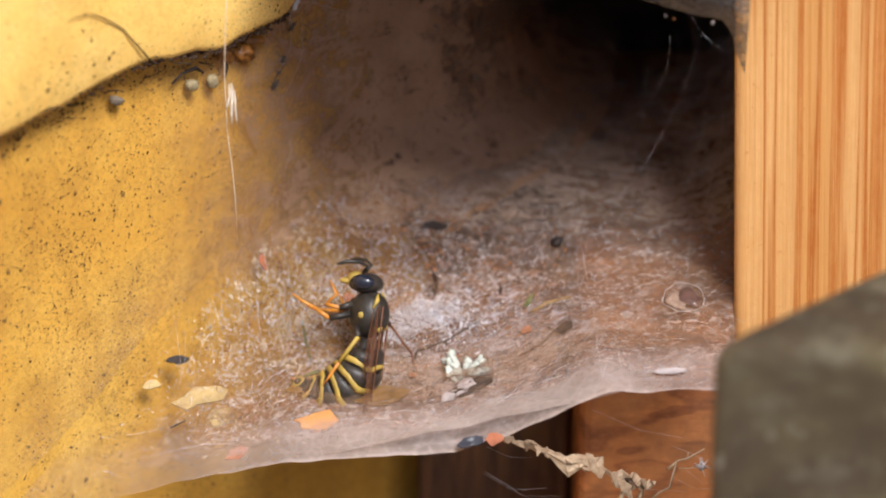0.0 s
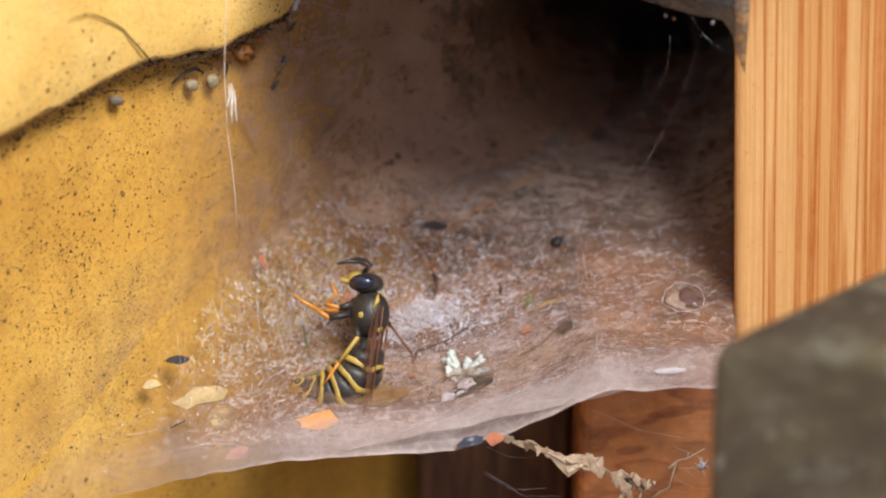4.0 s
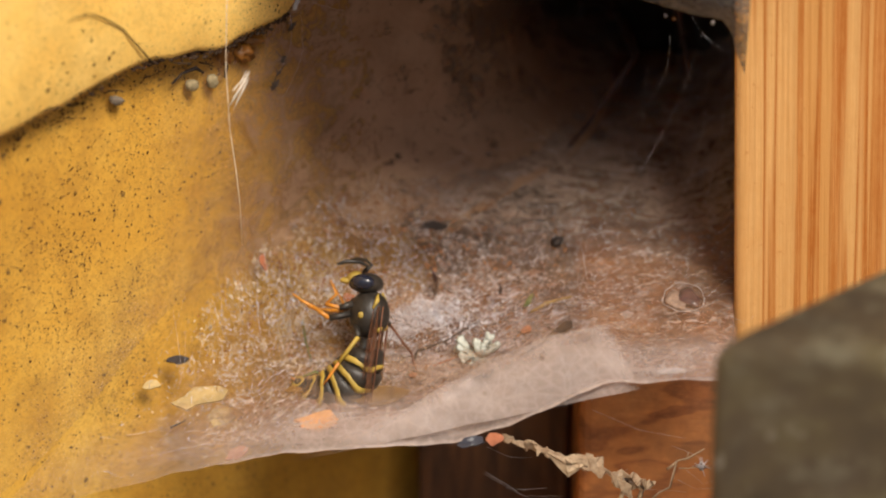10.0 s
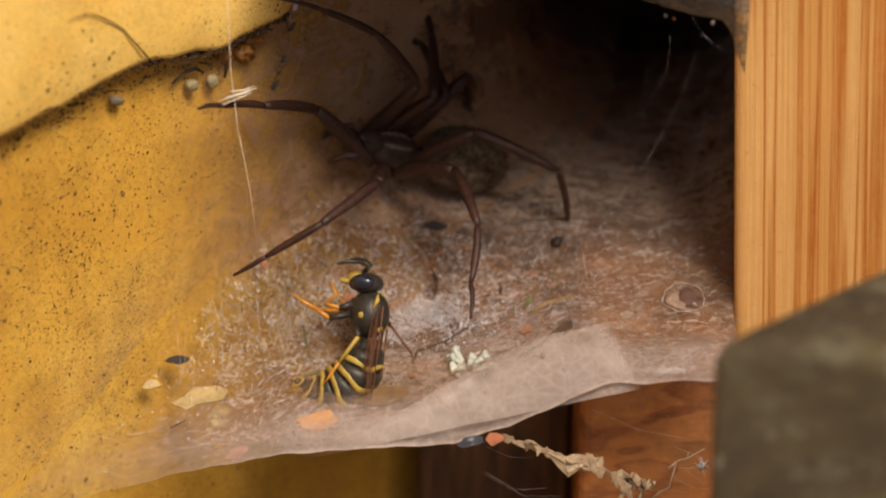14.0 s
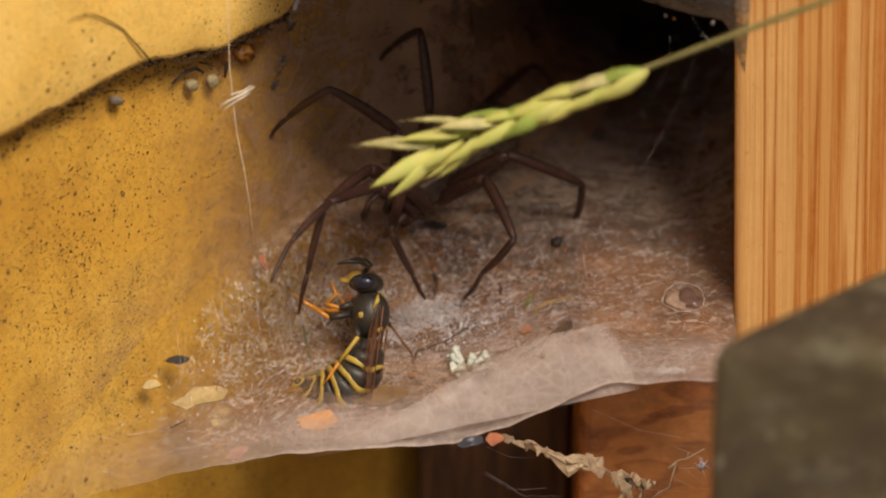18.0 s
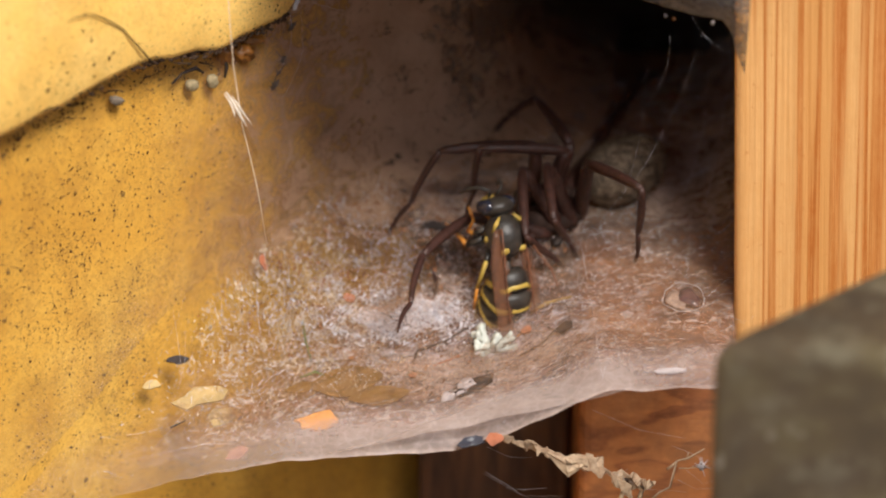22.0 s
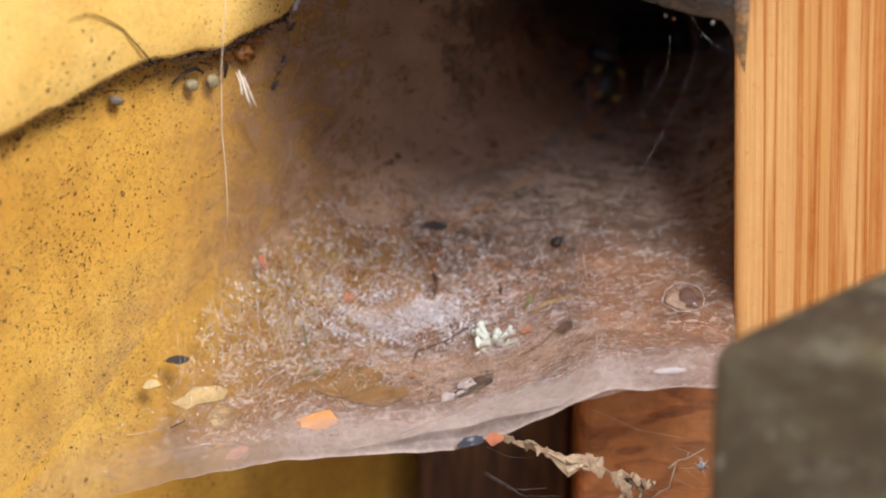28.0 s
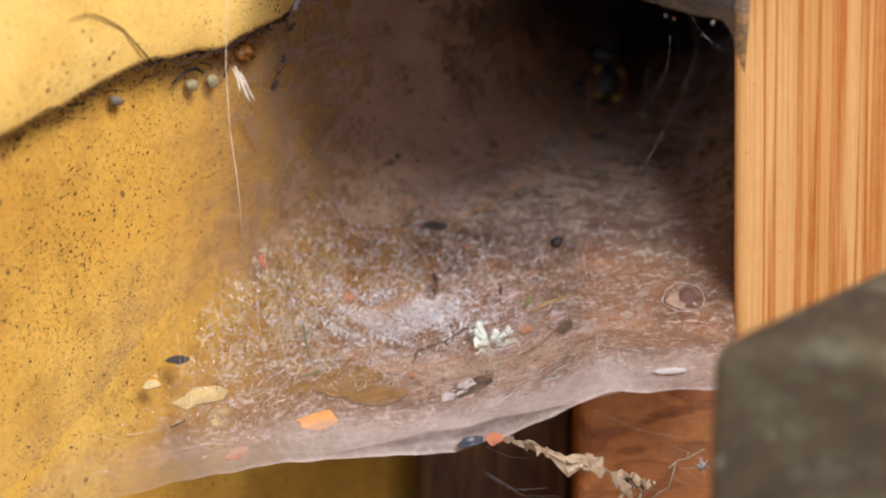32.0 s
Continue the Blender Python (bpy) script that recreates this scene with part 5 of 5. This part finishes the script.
def spider_states():
    """Time, body pose, the hold of eight legs."""
    deep = mmpose((17, 48, 8.0), (-0.2, -0.97, 0.0), (0, 0, 1))
    wall_pose = mmpose((-5.0, 15.3, 3.5), (-0.80, -0.42, 0.33), (0.15, -0.5, 0.85))
    bite = mmpose((-17.8, -2.7, -6.5), (-0.955, -0.24, 0.17), (0.15, -0.35, 0.92))
    door = mmpose((14.3, 26.1, 0.1), (-0.22, -0.93, -0.28), (0, -0.2, 0.97))
    drag = mmpose((11.0, 15.2, -2.9), (-0.80, -0.55, -0.25), (0, -0.35, 0.93))
    turn = mmpose((11.0, 23.1, -2.5), (0.75, 0.6, -0.1), (0.05, -0.45, 0.88))
    leap = mmpose((-2.0, 12.4, 1.1), (-0.62, -0.62, -0.22), (0.15, -0.5, 0.85))
    lair = mmpose((18.5, 57, 8), (-0.2, -0.97, -0.1), (0, 0, 1))
    rows = [(0.0, lair, REST * 2), (8.3, lair, REST * 2)]

    def dash(t, p, fwd, up=(0, -0.35, 0.93), spread=1.0):
        rows.append((t, mmpose(p, fwd, up), stride(len(rows), spread)))

    dash(8.4, (12, 44, 5), (-0.6, -0.8, 0))
    dash(8.5, (3.7, 26, 2.0), (-0.8, -0.5, 0.1))
    rows.append((8.6, wall_pose, WALL_HOLD))
    dash(8.7, (-3.4, 20, 7), (-0.5, 0.1, 0.86), (0.5, -0.8, 0.3))
    dash(8.8, (-2.7, 21, 11.5), (-0.2, 0.2, 0.96), (0.5, -0.85, 0.1))
    dash(8.9, (0.9, 21, 10.0), (0.45, 0.2, 0.8), (0.4, -0.85, 0.2))
    rows.append((9.0, turn, TURN_HOLD))
    dash(9.1, (10, 36, 3), (0.4, 0.9, 0.1))
    dash(9.2, (15, 44, 6), (0.9, 0.4, 0.1))
    dash(9.3, (17, 48, 7.5), (0.5, -0.85, 0.1))
    rows.append((9.4, deep, DEEP_HOLD))
    rows.append((12.0, deep, DEEP_HOLD))
    dash(12.1, (5.4, 30, 3), (-0.75, -0.6, 0.1))
    rows.append((12.25, wall_pose, WALL_HOLD))
    rows.append((17.87, wall_pose, WALL_HOLD))
    rows.append((17.97, leap, LEAP_HOLD))
    rows.append((18.04, leap, LEAP_HOLD))
    dash(18.2, (-7.2, 3, -4.5), (-0.8, -0.6, -0.2))
    dash(18.4, (-11.9, -1, -5.5), (-0.9, -0.35, -0.2))
    dash(18.6, (-10.5, -2.5, -5.2), (-0.93, -0.3, -0.15))
    dash(18.8, (-13.8, -3.2, -5.2), (-0.95, -0.25, -0.12))
    rows.append((18.97, mmpose((-19.4, -3.1, -6.6), (-0.955, -0.24, 0.17), (0.15, -0.35, 0.92)), BITE_HOLD))
    rows.append((19.1, bite, BITE_HOLD))
    rows.append((21.2, bite, BITE_HOLD))
    dash(21.4, (-12.4, -0.5, -3.5), (-0.93, -0.3, 0.05))
    dash(21.5, (-15, -2.4, -5.8), (-0.9, -0.4, -0.1))
    dash(21.6, (-8.0, 1.5, -4.2), (-0.85, -0.5, -0.1))
    dash(21.7, (4.1, 9, -1.8), (-0.95, -0.3, -0.1))
    dash(21.8, (11.2, 13, -0.4), (-0.85, -0.5, -0.2))
    rows.append((21.95, drag, DRAG_HOLD))
    rows.append((22.05, drag, DRAG_HOLD))
    dash(22.2, (12.6, 24, 1.4), (-0.3, -0.9, -0.25))
    rows.append((22.5, door, DOOR_HOLD))
    rows.append((25.5, door, DOOR_HOLD))
    dash(26.0, (15.2, 36, 2.5), (-0.2, -0.95, -0.2), (0, 0, 1))
    dash(26.5, (16.5, 47, 6), (-0.2, -0.95, -0.2), (0, 0, 1))
    rows.append((27.5, lair, REST * 2))
    rows.append((32.0, lair, REST * 2))
    return rows


def motions():
    states = spider_states()
    walk(spider, [(t, m) for t, m, legs in states])
    for side, k, segments in spider_legs:
        for ob, rows in zip(segments, leg_rows(side, k, states)):
            walk(ob, rows)

    still = mmpose((-6.9, -1.5, -6.0), (0.06, 0.36, 0.93), (0.97, -0.22, 0.05))
    nudged = mmpose((-7.9, -1.4, -5.8), (-0.06, 0.36, 0.93), (0.97, -0.22, 0.05))
    bitten = mmpose((-18.6, -5.2, -10.7), (-0.98, -0.1, 0.06), (0.05, -0.80, 0.60))
    held = mmpose((11.9, 12.0, 2.5), (-0.48, 0.58, 0.66), (0.84, 0.25, 0.45))
    away = mmpose((16.4, 38.5, 0.6), (0.15, 0.45, 0.88), (0.4, -0.9, 0.3))
    walk(wasp, [(0.0, still), (17.1, still), (17.5, nudged), (17.8, still), (18.3, still),
                (18.6, mmpose((-12, -2, -9), (-0.6, 0.3, 0.7), (0.6, -0.6, 0.5))), (18.8, mmpose((-17, -4.5, -10.4), (-0.9, 0.1, 0.4), (0.3, -0.6, 0.7))),
                (19.0, bitten), (21.4, bitten), (21.5, mmpose((-15, -3.5, -9.5), (-0.7, 0.1, 0.6), (0.5, -0.6, 0.6))),
                (21.6, mmpose((-9, 0, -8), (-0.3, 0.3, 0.85), (0.8, -0.55, 0.25))), (21.7, mmpose((2, 5, -5.5), (-0.1, 0.4, 0.9), (0.8, -0.55, 0.3))),
                (21.8, mmpose((5.5, 5, -2.2), (-0.5, 0.35, 0.78), (0.84, 0.25, 0.45))), (22.0, mmpose((5.7, 5, -1.0), (-0.15, 0.30, 0.94), (0.60, -0.78, 0.25))),
                (22.2, mmpose((10.5, 10, 1.5), (-0.4, 0.35, 0.83), (0.88, 0.1, 0.4))), (22.5, held), (25.5, held),
                (26.2, mmpose((13.5, 22, 3.4), (-0.45, 0.35, 0.8), (0.8, 0.1, 0.50))), (26.9, mmpose((15.0, 33, 3.4), (0.0, 0.4, 0.9), (0.9, -0.15, 0.1))), (27.5, away), (32.0, away)])

    def tip(t, x, y, z, dx, dy, dz):
        return (t, mmpose((x, y, z), (dx, dy, dz), (0.2, -0.9, 0.3)))

    walk(grass, [tip(0.0, 2, -40, 120, 0.08, -0.25, 0.96), tip(6.5, 2, -20, 60, 0.08, -0.25, 0.96), tip(6.8, 0.3, -8.6, 14.7, 0.08, -0.25, 0.96), tip(7.0, -5.2, -10.6, 11.7, 0.22, -0.1, 0.97),
                 tip(7.2, -9.8, -10.1, 11.5, 0.25, -0.13, 0.96), tip(7.4, -5.6, -12.8, 5.8, 0.2, 0.01, 0.98), tip(7.8, -3.6, -14.5, 3.0, 0.2, 0.05, 0.97), tip(8.0, -3.4, -14.6, 3.0, 0.21, 0.05, 0.97), tip(8.2, -12.1, -12.5, 6.4, 0.21, -0.01, 0.98),
                 tip(8.4, -14.1, -13.5, 4.1, 0.24, 0.04, 0.97), tip(8.5, -14.6, -11.9, 7.6, 0.23, -0.03, 0.97), tip(8.6, -13.9, -8.8, 14.2, 0.29, -0.23, 0.93), tip(8.7, -11.3, -4.1, 26.0, 0.24, -0.39, 0.89),
                 tip(8.8, -10, -10, 40, 0.24, -0.39, 0.89), tip(9.5, -10, -30, 90, 0.24, -0.39, 0.89), tip(10.4, -14, -20, 60, 0.3, -0.3, 0.9), tip(10.8, -13.9, -9.7, 12.4, 0.36, -0.15, 0.92),
                 tip(11.0, -1.0, -10.1, 11.5, 0.35, -0.13, 0.93), tip(11.2, 4.3, -11.4, 8.7, 0.36, -0.05, 0.93), tip(11.5, -12.3, -9.8, 12.0, 0.37, -0.14, 0.92), tip(11.7, -14.9, -8.6, 14.7, 0.32, -0.24, 0.91),
                 tip(12.0, -11.8, -7.9, 19.0, 0.25, -0.32, 0.91), tip(12.1, -13.9, -5.4, 21.5, 0.23, -0.49, 0.84), tip(12.2, -10, -8.0, 26.0, 0.15, -0.4, 0.9), tip(12.3, 12.9, -8.4, 15.1, 0.07, -0.28, 0.96),
                 tip(12.5, 20, -20, 50, 0.1, -0.3, 0.95), tip(13.2, 60, -40, 60, 0.6, -0.3, 0.74), tip(15.0, 60, -40, 40, 0.92, -0.14, 0.36), tip(16.5, -9.1, -11.3, 8.9, 0.92, -0.14, 0.36),
                 tip(17.0, -6.3, -16.1, -0.2, 0.92, -0.05, 0.38), tip(17.3, -8.3, -15.7, -0.5, 0.92, -0.05, 0.39), tip(17.5, -8.9, -15.3, 0.3, 0.92, -0.05, 0.38), tip(17.7, -7.3, -15.7, -0.5, 0.89, -0.01, 0.46),
                 tip(17.9, -5.3, -12.9, 5.5, 0.91, -0.12, 0.4), tip(18.0, -5.2, -9.6, 12.6, 0.90, -0.15, 0.42), tip(18.1, -9.3, -13.9, 3.2, 0.85, -0.07, 0.53), tip(18.2, -9.8, -18.2, -6.0, 0.83, -0.07, 0.55),
                 tip(18.4, -4.2, -17.8, -5.0, 0.75, -0.1, 0.65), tip(18.5, 5.9, -11.2, 9.2, 0.33, -0.07, 0.94), tip(18.6, 10, -16, 34, 0.2, -0.2, 0.95), tip(19.2, 20, -40, 90, 0.1, -0.25, 0.96), tip(32.0, 20, -40, 120, 0.1, -0.25, 0.96)])

    def tuft(t, x, y, turn):
        return (t, mmpose((x, y, sheet_height(x, y) + 0.1), (1, 0, 0), (0, 0, 1)) @ pose(0, 0, 0, 0, turn, 0))

    walk(lichen, [tuft(0.0, 2.0, -2.6, 0), tuft(8.2, 2.0, -2.6, 0), tuft(8.6, 3.4, -0.6, -20), tuft(12.0, 3.2, -0.8, -20), tuft(12.5, 2.4, -2.2, 0), tuft(18.0, 2.4, -2.2, 0), tuft(18.6, 1.0, -5.2, 30), tuft(21.5, 1.0, -5.2, 30), tuft(22.1, 4.9, 0.2, 5), tuft(32.0, 4.6, 0.3, 0)])

    def sway(t, ang):
        return (t, Matrix.Translation(at(-19.3, -2, 27)) @ pose(0, 0, 0, 0, ang, 0))

    walk(thread, [sway(0.0, 0), sway(6.0, 0), sway(8.2, 0.5), sway(9.0, -6), sway(10.0, -1), sway(13.0, -4), sway(17.8, -4), sway(19.0, 4), sway(21.5, 4), sway(22.0, -6), sway(22.5, -3), sway(24.0, -1), sway(28.0, 2.0), sway(30.0, -1), sway(32.0, -1)])

    def scrap(t, x, z, ang):
        return (t, mmpose((x, -2.4, z), (1, 0, 0), (0, 0.25, 0.97)) @ pose(0, 0, 0, 90, 0, 0) @ pose(0, 0, 0, 0, 0, ang))

    walk(caught, [scrap(0.0, -19.2, 15.8, 0), scrap(8.0, -19.2, 15.8, 0), scrap(8.4, -18.4, 17.3, -15), scrap(9.3, -18.4, 17.3, -20), scrap(12.2, -18.6, 16.6, -70), scrap(17.9, -18.6, 16.6, -70), scrap(18.4, -19.0, 14.8, 30), scrap(22.0, -18.8, 15.2, 30), scrap(23.0, -18.2, 17.0, 25), scrap(28.0, -18.0, 17.2, 18), scrap(32.0, -18.2, 17.6, 22)])

    def heave(t, lift, tilt):
        return (t, pose(0, 0, lift * MM, tilt, 0, 0))

    def lift(t, ang):
        along = Vector((-27, 0, -6.4)).normalized()
        side = Vector((0, -1, 0))
        m = Matrix((along, side, along.cross(side))).transposed().to_4x4()
        m.translation = Vector((16.5, -13.6, -8.0)) * MM
        return (t, m @ pose(0, 0, 0, ang, 0, 0))

    walk(web_flap, [lift(0.0, 92), lift(3.5, 92), lift(5.5, 60), lift(8.2, 50), lift(8.6, 10), lift(9.2, 6), lift(12.0, 14), lift(18.0, 14), lift(18.6, 46), lift(21.4, 46), lift(22.2, 94), lift(28.2, 86), lift(29.0, 26), lift(30.1, 26), lift(30.8, 82), lift(32.0, 94)])
    walk(web_edge, [heave(0.0, 0, 0), heave(5.5, 0.2, 0), heave(8.3, 0.5, 0), heave(8.6, 1.0, 0), heave(12.0, 0.9, 0), heave(18.0, 0.9, 0), heave(18.6, 0.5, 0), heave(21.6, 0.6, 0), heave(22.2, 0, 0), heave(27.0, 0, 0), heave(29.6, 0.7, 0), heave(30.6, 0.3, 0), heave(32.0, 0, 0)])


motions()
